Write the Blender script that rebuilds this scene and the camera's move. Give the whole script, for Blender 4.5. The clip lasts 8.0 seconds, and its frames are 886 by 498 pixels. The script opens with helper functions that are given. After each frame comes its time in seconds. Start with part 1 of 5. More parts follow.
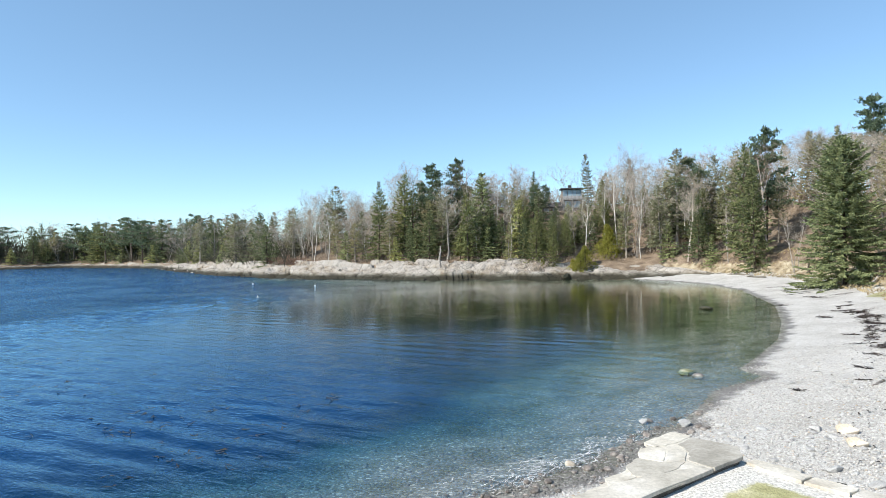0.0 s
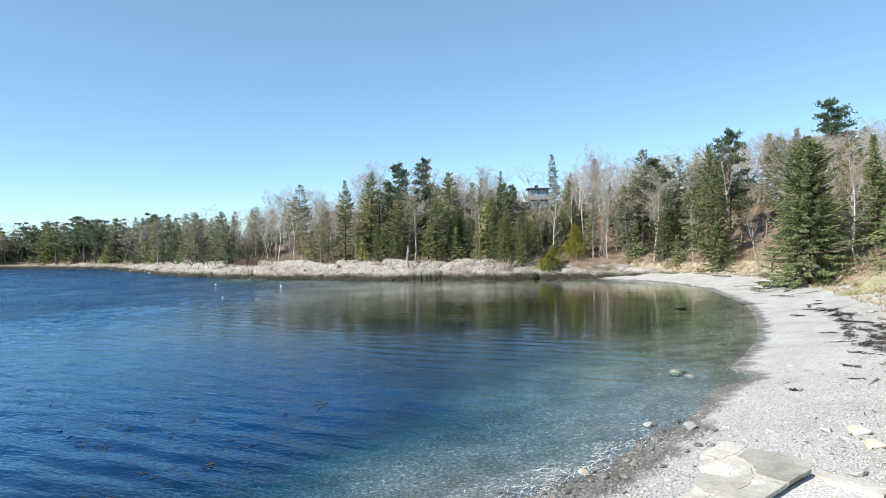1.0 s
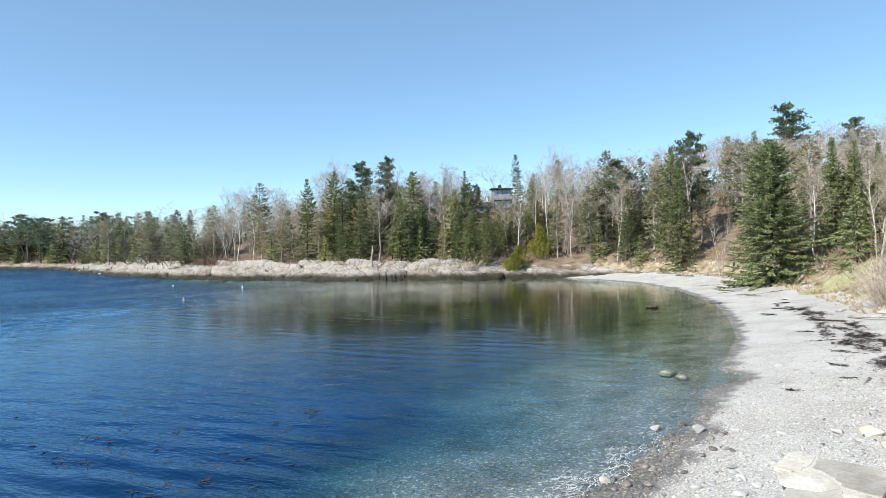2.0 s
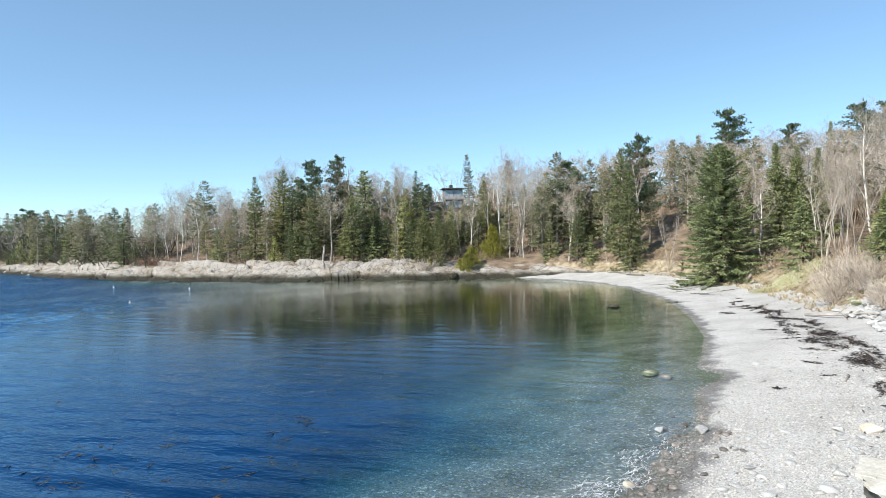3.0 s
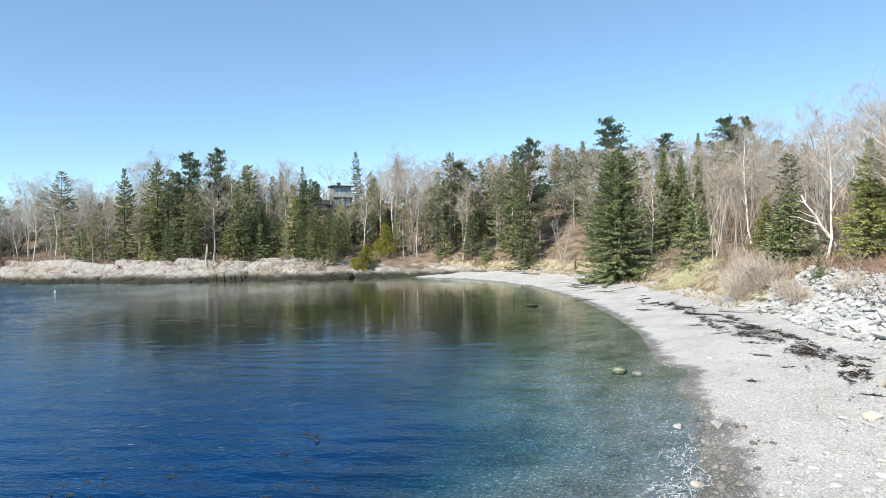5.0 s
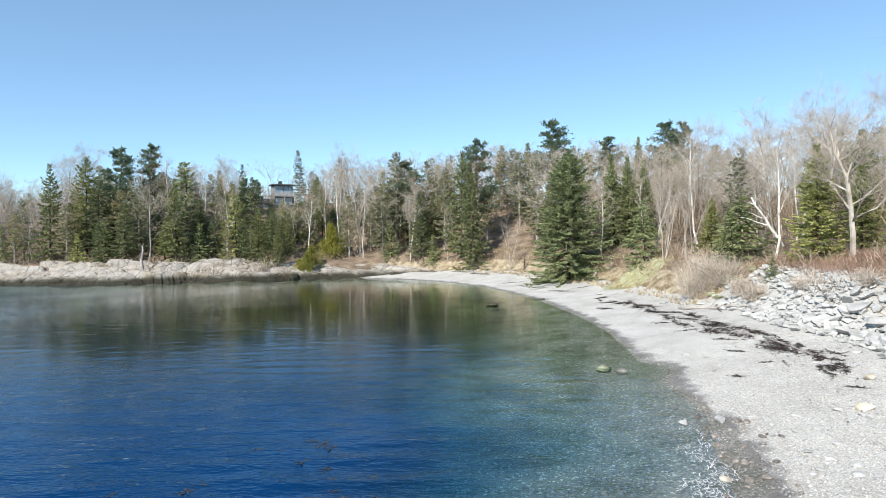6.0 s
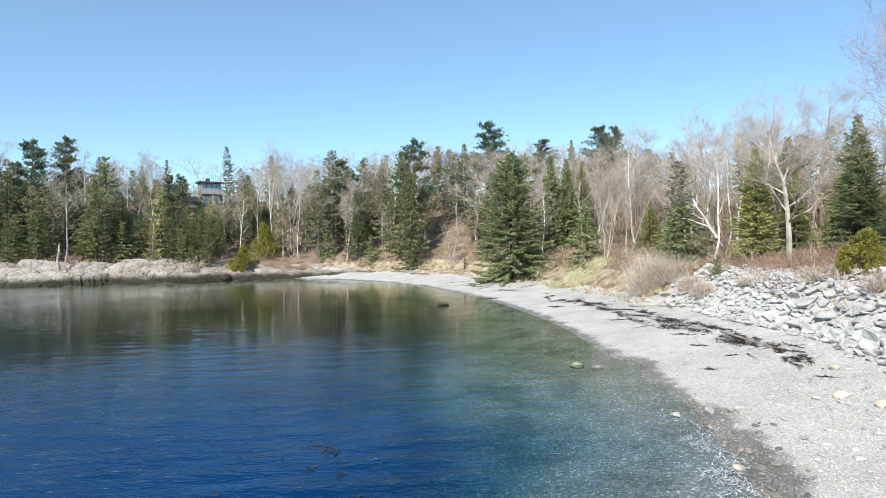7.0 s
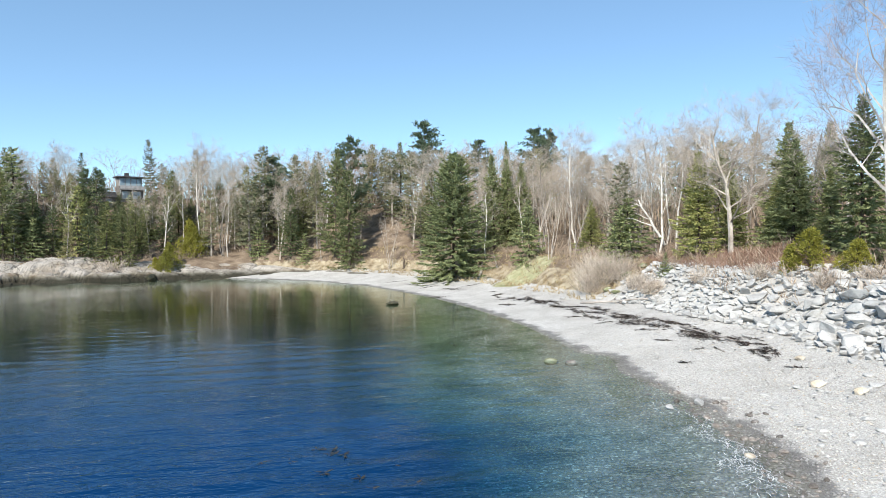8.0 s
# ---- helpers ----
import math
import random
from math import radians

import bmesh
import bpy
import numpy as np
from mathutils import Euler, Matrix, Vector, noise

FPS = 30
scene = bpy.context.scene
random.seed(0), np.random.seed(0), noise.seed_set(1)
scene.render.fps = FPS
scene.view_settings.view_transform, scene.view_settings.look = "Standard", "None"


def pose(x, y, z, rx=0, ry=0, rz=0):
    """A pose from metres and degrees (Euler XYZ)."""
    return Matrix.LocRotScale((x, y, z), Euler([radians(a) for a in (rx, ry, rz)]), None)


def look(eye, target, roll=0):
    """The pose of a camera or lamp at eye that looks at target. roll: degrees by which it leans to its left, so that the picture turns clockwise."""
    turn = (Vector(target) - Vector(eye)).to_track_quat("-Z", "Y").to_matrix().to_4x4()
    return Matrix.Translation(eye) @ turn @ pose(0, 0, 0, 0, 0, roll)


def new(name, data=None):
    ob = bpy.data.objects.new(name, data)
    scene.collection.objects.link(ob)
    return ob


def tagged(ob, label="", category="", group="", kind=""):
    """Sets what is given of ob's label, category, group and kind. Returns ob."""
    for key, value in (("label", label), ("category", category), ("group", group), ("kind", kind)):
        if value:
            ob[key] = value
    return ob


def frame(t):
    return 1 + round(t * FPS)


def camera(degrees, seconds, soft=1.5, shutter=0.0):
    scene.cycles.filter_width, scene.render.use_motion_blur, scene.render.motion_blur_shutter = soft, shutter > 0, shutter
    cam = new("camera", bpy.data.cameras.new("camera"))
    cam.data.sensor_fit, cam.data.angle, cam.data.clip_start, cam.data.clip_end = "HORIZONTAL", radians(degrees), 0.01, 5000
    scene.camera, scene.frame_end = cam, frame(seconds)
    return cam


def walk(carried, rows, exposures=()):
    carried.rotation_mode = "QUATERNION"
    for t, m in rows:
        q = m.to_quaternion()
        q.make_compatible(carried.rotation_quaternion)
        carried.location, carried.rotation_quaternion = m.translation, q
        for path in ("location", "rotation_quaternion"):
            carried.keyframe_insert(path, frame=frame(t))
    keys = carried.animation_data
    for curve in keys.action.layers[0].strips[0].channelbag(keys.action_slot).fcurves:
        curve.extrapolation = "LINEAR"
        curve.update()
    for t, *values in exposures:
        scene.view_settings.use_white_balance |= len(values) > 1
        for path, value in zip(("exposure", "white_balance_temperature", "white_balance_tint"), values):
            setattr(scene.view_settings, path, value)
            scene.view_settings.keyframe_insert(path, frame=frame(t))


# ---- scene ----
cam = camera(68.9, 8.0, soft=0.55)
PATH = [
    (0, (0.945, -2.129, 6.059), (0.693, -0.145, 6.048), -1.3),
    (0.5, (0.301, -1.722, 6.053), (0.106, 0.269, 6.04), -1.3),
    (1, (-0.399, -1.343, 6.061), (-0.531, 0.653, 6.047), -1.3),
    (2.5, (-2.899, -0.302, 6.177), (-2.815, 1.696, 6.157), -1.2),
    (3, (-3.995, -0.051, 6.273), (-3.812, 1.941, 6.249), -1.2),
    (3.5, (-5.182, 0.31, 6.354), (-4.888, 2.288, 6.326), -1.2),
    (4, (-6.427, 0.753, 6.398), (-6.036, 2.714, 6.369), -1.0),
    (4.5, (-7.73, 1.298, 6.462), (-7.237, 3.236, 6.429), -0.9),
    (6, (-11.295, 3.191, 6.465), (-10.504, 5.027, 6.427), -0.8),
    (6.5, (-12.423, 3.92, 6.417), (-11.529, 5.709, 6.379), -0.7),
    (7, (-13.528, 4.71, 6.341), (-12.521, 6.438, 6.303), -0.6),
    (7.5, (-14.502, 5.694, 6.269), (-13.388, 7.355, 6.23), -0.5),
    (8, (-15.463, 6.697, 6.139), (-14.252, 8.287, 6.101), -0.3),
]
walk(cam, [(t, look(eye, target, roll)) for t, eye, target, roll in PATH])

# ---- light ----
SUN_AZ, SUN_EL = radians(-122), radians(40)  # from behind and to the left of the first view
sun_from = Vector((math.sin(SUN_AZ) * math.cos(SUN_EL), math.cos(SUN_AZ) * math.cos(SUN_EL), math.sin(SUN_EL)))
world = bpy.data.worlds.new("sky")
scene.world = world
world.use_nodes = True
wn, wl = world.node_tree.nodes, world.node_tree.links
sky = wn.new("ShaderNodeTexSky")
sky.sky_type = "NISHITA"
sky.sun_disc = False
sky.sun_elevation, sky.sun_rotation = SUN_EL, SUN_AZ
sky.altitude = 3000
sky.air_density, sky.dust_density, sky.ozone_density = 1.0, 0.0, 2.8
wn["Background"].inputs["Strength"].default_value = 0.131
cast = wn.new("ShaderNodeMix")
cast.data_type, cast.blend_type = "RGBA", "MULTIPLY"
cast.inputs[0].default_value, cast.inputs[7].default_value = 1.0, (0.95, 1.02, 0.95, 1)
wl.new(sky.outputs[0], cast.inputs[6])
haze = wn.new("ShaderNodeMix")  # thin even haze over the whole sky
haze.data_type = "RGBA"
haze.inputs[0].default_value, haze.inputs[7].default_value = 0.24, (1.9, 3.3, 4.9, 1)
wl.new(cast.outputs[2], haze.inputs[6])
wl.new(haze.outputs[2], wn["Background"].inputs["Color"])
sun_data = bpy.data.lights.new("sun", "SUN")
sun_data.energy, sun_data.angle, sun_data.color = 4.45, radians(0.53), (1.0, 0.95, 0.86)
sun = new("sun", sun_data)
sun.matrix_world = look((0, 0, 60), Vector((0, 0, 60)) - sun_from)
scene.view_settings.exposure = 0.68


# ---- materials ----
class Nodes:
    """A small wrapper round one material's node tree."""

    def __init__(self, name):
        self.m = bpy.data.materials.new(name)
        self.m.use_nodes = True
        self.n, self.l = self.m.node_tree.nodes, self.m.node_tree.links
        self.bsdf = self.n["Principled BSDF"]
        self.pos = self.n.new("ShaderNodeNewGeometry").outputs["Position"]
        self.obj = self.n.new("ShaderNodeTexCoord").outputs["Object"]
        self.bsdf.inputs["Specular IOR Level"].default_value = 0.3

    def link(self, a, b):
        self.l.new(a, b)

    def noise(self, vec, scale, detail=4.0, rough=0.55, stretch=None):
        if stretch:
            mp = self.n.new("ShaderNodeMapping")
            mp.inputs["Scale"].default_value = stretch
            self.link(vec, mp.inputs["Vector"])
            vec = mp.outputs[0]
        t = self.n.new("ShaderNodeTexNoise")
        t.inputs["Scale"].default_value, t.inputs["Detail"].default_value, t.inputs["Roughness"].default_value = scale, detail, rough
        self.link(vec, t.inputs["Vector"])
        return t.outputs["Fac"]

    def voronoi(self, vec, scale, feature="F1", out="Distance"):
        t = self.n.new("ShaderNodeTexVoronoi")
        t.feature = feature
        t.inputs["Scale"].default_value = scale
        self.link(vec, t.inputs["Vector"])
        return t.outputs[out]

    def ramp(self, fac, stops):
        r = self.n.new("ShaderNodeValToRGB")
        e = r.color_ramp.elements
        while len(e) < len(stops):
            e.new(0.5)
        for el, (p, c) in zip(e, stops):
            el.position, el.color = p, (*c, 1) if len(c) == 3 else c
        self.link(fac, r.inputs["Fac"])
        return r.outputs["Color"]

    def mix(self, fac, a, b, kind="MIX"):
        x = self.n.new("ShaderNodeMix")
        x.data_type, x.blend_type = "RGBA", kind
        for v, s in ((fac, 0), (a, 6), (b, 7)):
            if hasattr(v, "is_linked"):
                self.link(v, x.inputs[s])
            else:
                x.inputs[s].default_value = v if s == 0 else (*v, 1)
        return x.outputs[2]

    def math(self, op, a, b=0.0, clamp=False):
        x = self.n.new("ShaderNodeMath")
        x.operation, x.use_clamp = op, clamp
        for v, s in ((a, 0), (b, 1)):
            if hasattr(v, "is_linked"):
                self.link(v, x.inputs[s])
            else:
                x.inputs[s].default_value = v
        return x.outputs[0]

    def attr(self, name):
        a = self.n.new("ShaderNodeAttribute")
        a.attribute_name = name
        return a.outputs["Fac"]

    def random(self):
        return self.n.new("ShaderNodeObjectInfo").outputs["Random"]

    def island(self):
        return self.n.new("ShaderNodeNewGeometry").outputs["Random Per Island"]

    def height(self):
        s = self.n.new("ShaderNodeSeparateXYZ")
        self.link(self.pos, s.inputs[0])
        return s.outputs["Z"]

    def bump(self, h, strength, dist):
        b = self.n.new("ShaderNodeBump")
        b.inputs["Strength"].default_value, b.inputs["Distance"].default_value = strength, dist
        self.link(h, b.inputs["Height"])
        self.link(b.outputs[0], self.bsdf.inputs["Normal"])

    def done(self, color, rough=0.85):
        self.link(color, self.bsdf.inputs["Base Color"])
        if hasattr(rough, "is_linked"):
            self.link(rough, self.bsdf.inputs["Roughness"])
        else:
            self.bsdf.inputs["Roughness"].default_value = rough
        return self.m


def mottled(name, dark, mid, light, scale, grain, rough=0.85, bump=0.4, dist=0.02, spread=0.35, world_space=False, island=False):
    """A surface of three tones at two scales, each object a little different from the next."""
    k = Nodes(name)
    v = k.pos if world_space else k.obj
    a = k.ramp(k.noise(v, scale), [(0.3, dark), (0.5, mid), (0.72, light)])
    g = k.noise(v, grain, 5.0, 0.65)
    a = k.mix(0.55, a, k.ramp(g, [(0.3, (0.45, 0.45, 0.45)), (0.65, (1.0, 1.0, 1.0))]), "MULTIPLY")
    r = k.island() if island else k.random()
    a = k.mix(1.0, a, k.ramp(r, [(0.0, (1 - spread,) * 3), (1.0, (1 + spread * 0.6,) * 3)]), "MULTIPLY")
    k.bump(g, bump, dist)
    return k.done(a, rough)


def foliage(name, dark, mid, light, dead=None, amount=0.0):
    k = Nodes(name)
    r = k.random()
    c = k.ramp(k.island(), [(0.0, dark), (0.55, mid), (1.0, light)])
    c = k.mix(k.math("MULTIPLY", k.noise(k.obj, 0.35, 2.0), 0.55), c, light)
    if dead:
        f = k.ramp(k.noise(k.obj, 0.5, 3.0), [(0.62 - amount, (0, 0, 0)), (0.72 - amount, (1, 1, 1))])
        c = k.mix(k.math("MULTIPLY", f, 0.75), c, dead)
    c = k.mix(1.0, c, k.ramp(r, [(0.0, (0.78, 0.82, 0.86)), (0.5, (1, 1, 1)), (1.0, (1.28, 1.18, 0.95))]), "MULTIPLY")
    m = k.done(c, 0.75)
    tr = k.n.new("ShaderNodeBsdfTranslucent")
    k.link(c, tr.inputs["Color"])
    ms = k.n.new("ShaderNodeMixShader")
    ms.inputs[0].default_value = 0.4
    k.link(k.bsdf.outputs[0], ms.inputs[1])
    k.link(tr.outputs[0], ms.inputs[2])
    k.link(ms.outputs[0], k.n["Material Output"].inputs["Surface"])
    return m


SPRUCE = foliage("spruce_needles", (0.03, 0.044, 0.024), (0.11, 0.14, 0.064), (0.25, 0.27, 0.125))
# sunlight painted into the near trees' needle colour; the ledge copy is kept darker
SPRUCE_SUNLIT = foliage("sunlit_spruce_needles", (0.075, 0.095, 0.05), (0.21, 0.25, 0.11), (0.4, 0.42, 0.195))
SPRUCE_THIN = foliage("thinning_spruce_needles", (0.09, 0.1, 0.055), (0.2, 0.21, 0.11), (0.36, 0.35, 0.21), (0.3, 0.25, 0.19), 0.12)
PINE = foliage("pine_needles", (0.055, 0.085, 0.055), (0.12, 0.165, 0.1), (0.2, 0.25, 0.15))
CEDAR = foliage("cedar_sprays", (0.12, 0.13, 0.025), (0.24, 0.24, 0.045), (0.38, 0.36, 0.08))
BARK = mottled("brown_bark", (0.05, 0.038, 0.028), (0.1, 0.078, 0.06), (0.17, 0.14, 0.115), 1.5, 14, bump=0.7)
GREY_BARK = mottled("grey_bark", (0.23, 0.2, 0.17), (0.42, 0.37, 0.32), (0.6, 0.55, 0.48), 0.8, 12, bump=0.6)
PALE_BARK = mottled("pale_birch_bark", (0.34, 0.3, 0.27), (0.68, 0.64, 0.58), (0.85, 0.81, 0.75), 1.3, 9, bump=0.3)
TWIGS = mottled("grey_twigs", (0.34, 0.28, 0.23), (0.5, 0.425, 0.35), (0.66, 0.58, 0.49), 0.4, 3, bump=0.0, island=True)
TWIGS_RED = mottled("reddish_twigs", (0.2, 0.115, 0.085), (0.3, 0.19, 0.14), (0.43, 0.3, 0.22), 0.4, 3, bump=0.0, island=True)
TWIGS_PURPLE = mottled("purple_grey_twigs", (0.26, 0.21, 0.22), (0.38, 0.32, 0.33), (0.52, 0.45, 0.46), 0.4, 3, bump=0.0, island=True)
TAN_BRUSH = mottled("tan_undergrowth", (0.27, 0.2, 0.14), (0.4, 0.31, 0.23), (0.55, 0.45, 0.35), 0.4, 3, bump=0.0, island=True)
DRY_GRASS = mottled("dry_grass_blades", (0.26, 0.19, 0.1), (0.42, 0.33, 0.19), (0.6, 0.5, 0.3), 0.6, 4, bump=0.0, island=True)
WRACK = mottled("dried_seaweed", (0.025, 0.018, 0.015), (0.055, 0.04, 0.032), (0.12, 0.088, 0.068), 2, 14, rough=0.6, island=True)
DRIFTWOOD = mottled("weathered_driftwood", (0.26, 0.23, 0.2), (0.4, 0.36, 0.32), (0.55, 0.51, 0.46), 2, 20, bump=0.5)
BOULDER = mottled("pale_granite_boulder", (0.37, 0.36, 0.345), (0.48, 0.475, 0.46), (0.57, 0.565, 0.55), 1.2, 14, bump=0.5, dist=0.03, spread=0.16)
TAN_BOULDER = mottled("tan_iron_stained_boulder", (0.46, 0.385, 0.29), (0.58, 0.51, 0.41), (0.7, 0.645, 0.56), 1.5, 14, bump=0.5, dist=0.03)
MOSSY = mottled("yellow_green_weedy_rock", (0.17, 0.18, 0.08), (0.34, 0.35, 0.2), (0.5, 0.5, 0.42), 2, 16, bump=0.5)
DARK_ROCK = mottled("dark_weedy_rock", (0.02, 0.022, 0.014), (0.05, 0.05, 0.03), (0.12, 0.1, 0.06), 2, 16, rough=0.5, bump=0.6)
SLATE = mottled("grey_flagstone", (0.4, 0.37, 0.31), (0.54, 0.5, 0.43), (0.68, 0.64, 0.57), 1.6, 18, bump=0.35, dist=0.01, spread=0.3)
PALE_SLATE = mottled("pale_flagstone", (0.5, 0.45, 0.37), (0.66, 0.61, 0.52), (0.8, 0.76, 0.68), 1.8, 18, bump=0.35, dist=0.01, spread=0.15)
# dark stone, its colour darkened further for the shade under the flags
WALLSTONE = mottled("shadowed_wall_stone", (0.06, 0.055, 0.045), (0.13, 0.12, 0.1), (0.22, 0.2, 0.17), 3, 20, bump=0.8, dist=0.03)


def pebble_material(name, island=True):
    k = Nodes(name)
    c = k.ramp(k.island(), [(0.0, (0.28, 0.27, 0.26)), (0.15, (0.38, 0.36, 0.335)), (0.55, (0.46, 0.45, 0.43)), (0.85, (0.55, 0.54, 0.52)), (0.93, (0.42, 0.35, 0.27)), (0.97, (0.6, 0.59, 0.575)), (1.0, (0.32, 0.31, 0.295))])
    wet = k.ramp(k.math("ADD", k.height(), k.math("MULTIPLY", k.noise(k.pos, 0.7, 5), 0.3)), [(0.2, (0.4, 0.4, 0.41)), (0.26, (1, 1, 1))])
    c = k.mix(1.0, c, wet, "MULTIPLY")
    g = k.noise(k.pos, 30, 4)
    k.bump(g, 0.3, 0.01)
    return k.done(c, 0.8)


PEBBLE = pebble_material("beach_pebbles")


def ground_material():
    k = Nodes("beach_and_ground")
    # shingle seen from afar: cells of pale stone with dark joints
    cell = k.voronoi(k.pos, 21.0, "F1", "Color")
    sepc = k.n.new("ShaderNodeSeparateColor")
    k.link(cell, sepc.inputs[0])
    peb = k.ramp(sepc.outputs[0], [(0.0, (0.42, 0.405, 0.38)), (0.3, (0.51, 0.495, 0.47)), (0.7, (0.58, 0.565, 0.54)), (1.0, (0.66, 0.645, 0.62))])
    gap = k.ramp(k.voronoi(k.pos, 21.0), [(0.0, (1, 1, 1)), (0.45, (0.94, 0.94, 0.94)), (0.8, (0.74, 0.72, 0.7))])
    peb = k.mix(0.75, peb, gap, "MULTIPLY")
    peb = k.mix(0.55, peb, k.ramp(k.noise(k.pos, 0.45, 5), [(0.3, (0.62, 0.6, 0.57)), (0.62, (1, 1, 1))]), "MULTIPLY")
    wet = k.ramp(k.math("ADD", k.height(), k.math("MULTIPLY", k.noise(k.pos, 0.7, 5), 0.3)), [(0.2, (0.4, 0.4, 0.41)), (0.26, (1, 1, 1))])
    peb = k.mix(1.0, peb, wet, "MULTIPLY")
    soil = k.ramp(k.noise(k.pos, 0.5, 6), [(0.3, (0.12, 0.085, 0.06)), (0.5, (0.23, 0.175, 0.125)), (0.7, (0.37, 0.29, 0.21))])
    soil = k.mix(0.6, soil, k.ramp(k.noise(k.pos, 6, 5), [(0.3, (0.45, 0.42, 0.4)), (0.7, (1, 1, 1))]), "MULTIPLY")
    straw = k.ramp(k.noise(k.pos, 0.9, 7), [(0.32, (0.14, 0.1, 0.06)), (0.48, (0.3, 0.245, 0.165)), (0.68, (0.44, 0.385, 0.28))])
    green = k.ramp(k.noise(k.pos, 1.5, 6), [(0.3, (0.26, 0.26, 0.13)), (0.55, (0.36, 0.35, 0.21)), (0.75, (0.46, 0.44, 0.3))])
    # bed darkens outward: weed, and light lost in the water painted in
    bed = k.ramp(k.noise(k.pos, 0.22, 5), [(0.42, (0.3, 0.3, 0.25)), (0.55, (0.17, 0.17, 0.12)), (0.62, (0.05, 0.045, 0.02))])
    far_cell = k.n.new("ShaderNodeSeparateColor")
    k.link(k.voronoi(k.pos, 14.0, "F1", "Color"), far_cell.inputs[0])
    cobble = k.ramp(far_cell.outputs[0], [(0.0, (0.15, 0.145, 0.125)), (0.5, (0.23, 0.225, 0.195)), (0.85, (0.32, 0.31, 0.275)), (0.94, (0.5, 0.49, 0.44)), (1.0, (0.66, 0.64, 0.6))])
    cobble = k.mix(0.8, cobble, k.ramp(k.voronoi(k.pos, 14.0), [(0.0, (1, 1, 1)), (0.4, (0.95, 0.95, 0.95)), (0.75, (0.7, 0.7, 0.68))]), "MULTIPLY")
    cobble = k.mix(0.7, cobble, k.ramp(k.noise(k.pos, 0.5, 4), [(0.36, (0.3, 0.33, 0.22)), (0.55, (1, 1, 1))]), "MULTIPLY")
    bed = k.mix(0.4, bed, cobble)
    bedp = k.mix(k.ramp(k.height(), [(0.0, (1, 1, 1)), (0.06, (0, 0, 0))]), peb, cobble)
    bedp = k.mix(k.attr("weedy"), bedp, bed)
    edge = k.noise(k.pos, 2.5, 4)

    def mask(name):
        return k.ramp(k.math("ADD", k.attr(name), k.math("MULTIPLY", k.math("SUBTRACT", edge, 0.5), 0.6)), [(0.42, (0, 0, 0)), (0.58, (1, 1, 1))])

    c = k.mix(mask("beach"), soil, bedp)
    c = k.mix(mask("straw"), c, straw)
    c = k.mix(mask("green"), c, green)
    k.bump(k.math("ADD", k.voronoi(k.pos, 21.0), k.math("MULTIPLY", k.noise(k.pos, 30), 0.4)), 0.6, 0.05)
    return k.done(c, 0.9)


def ledge_material():
    k = Nodes("pale_granite_ledge")
    c = k.ramp(k.noise(k.pos, 0.3, 5, 0.6), [(0.3, (0.24, 0.18, 0.125)), (0.4, (0.28, 0.245, 0.2)), (0.5, (0.33, 0.3, 0.265)), (0.75, (0.385, 0.365, 0.33))])
    c = k.mix(0.3, c, k.ramp(k.noise(k.pos, 3.0, 6, 0.7), [(0.3, (0.5, 0.46, 0.42)), (0.55, (1, 1, 1))]), "MULTIPLY")
    for size, wide in ((0.4, 0.03), (1.1, 0.025)):
        warp = k.n.new("ShaderNodeVectorMath")
        warp.operation = "ADD"
        k.link(k.pos, warp.inputs[0])
        k.link(k.noise(k.pos, 0.8, 4), warp.inputs[1])
        crack = k.ramp(k.voronoi(warp.outputs[0], size, "DISTANCE_TO_EDGE"), [(0.0, (0.2, 0.18, 0.16)), (wide, (1, 1, 1))])
        c = k.mix(0.7, c, crack, "MULTIPLY")
    z = k.math("MULTIPLY", k.math("ADD", k.height(), k.math("MULTIPLY", k.noise(k.pos, 0.6, 4), 0.9)), 0.5)
    algae = k.ramp(z, [(0.46, (0.1, 0.1, 0.075)), (0.6, (0.3, 0.3, 0.265)), (0.7, (0.62, 0.62, 0.59)), (0.86, (1, 1, 1))])
    c = k.mix(1.0, c, algae, "MULTIPLY")
    k.bump(k.noise(k.pos, 1.3, 4, 0.55), 0.25, 0.25)
    return k.done(c, 0.85)


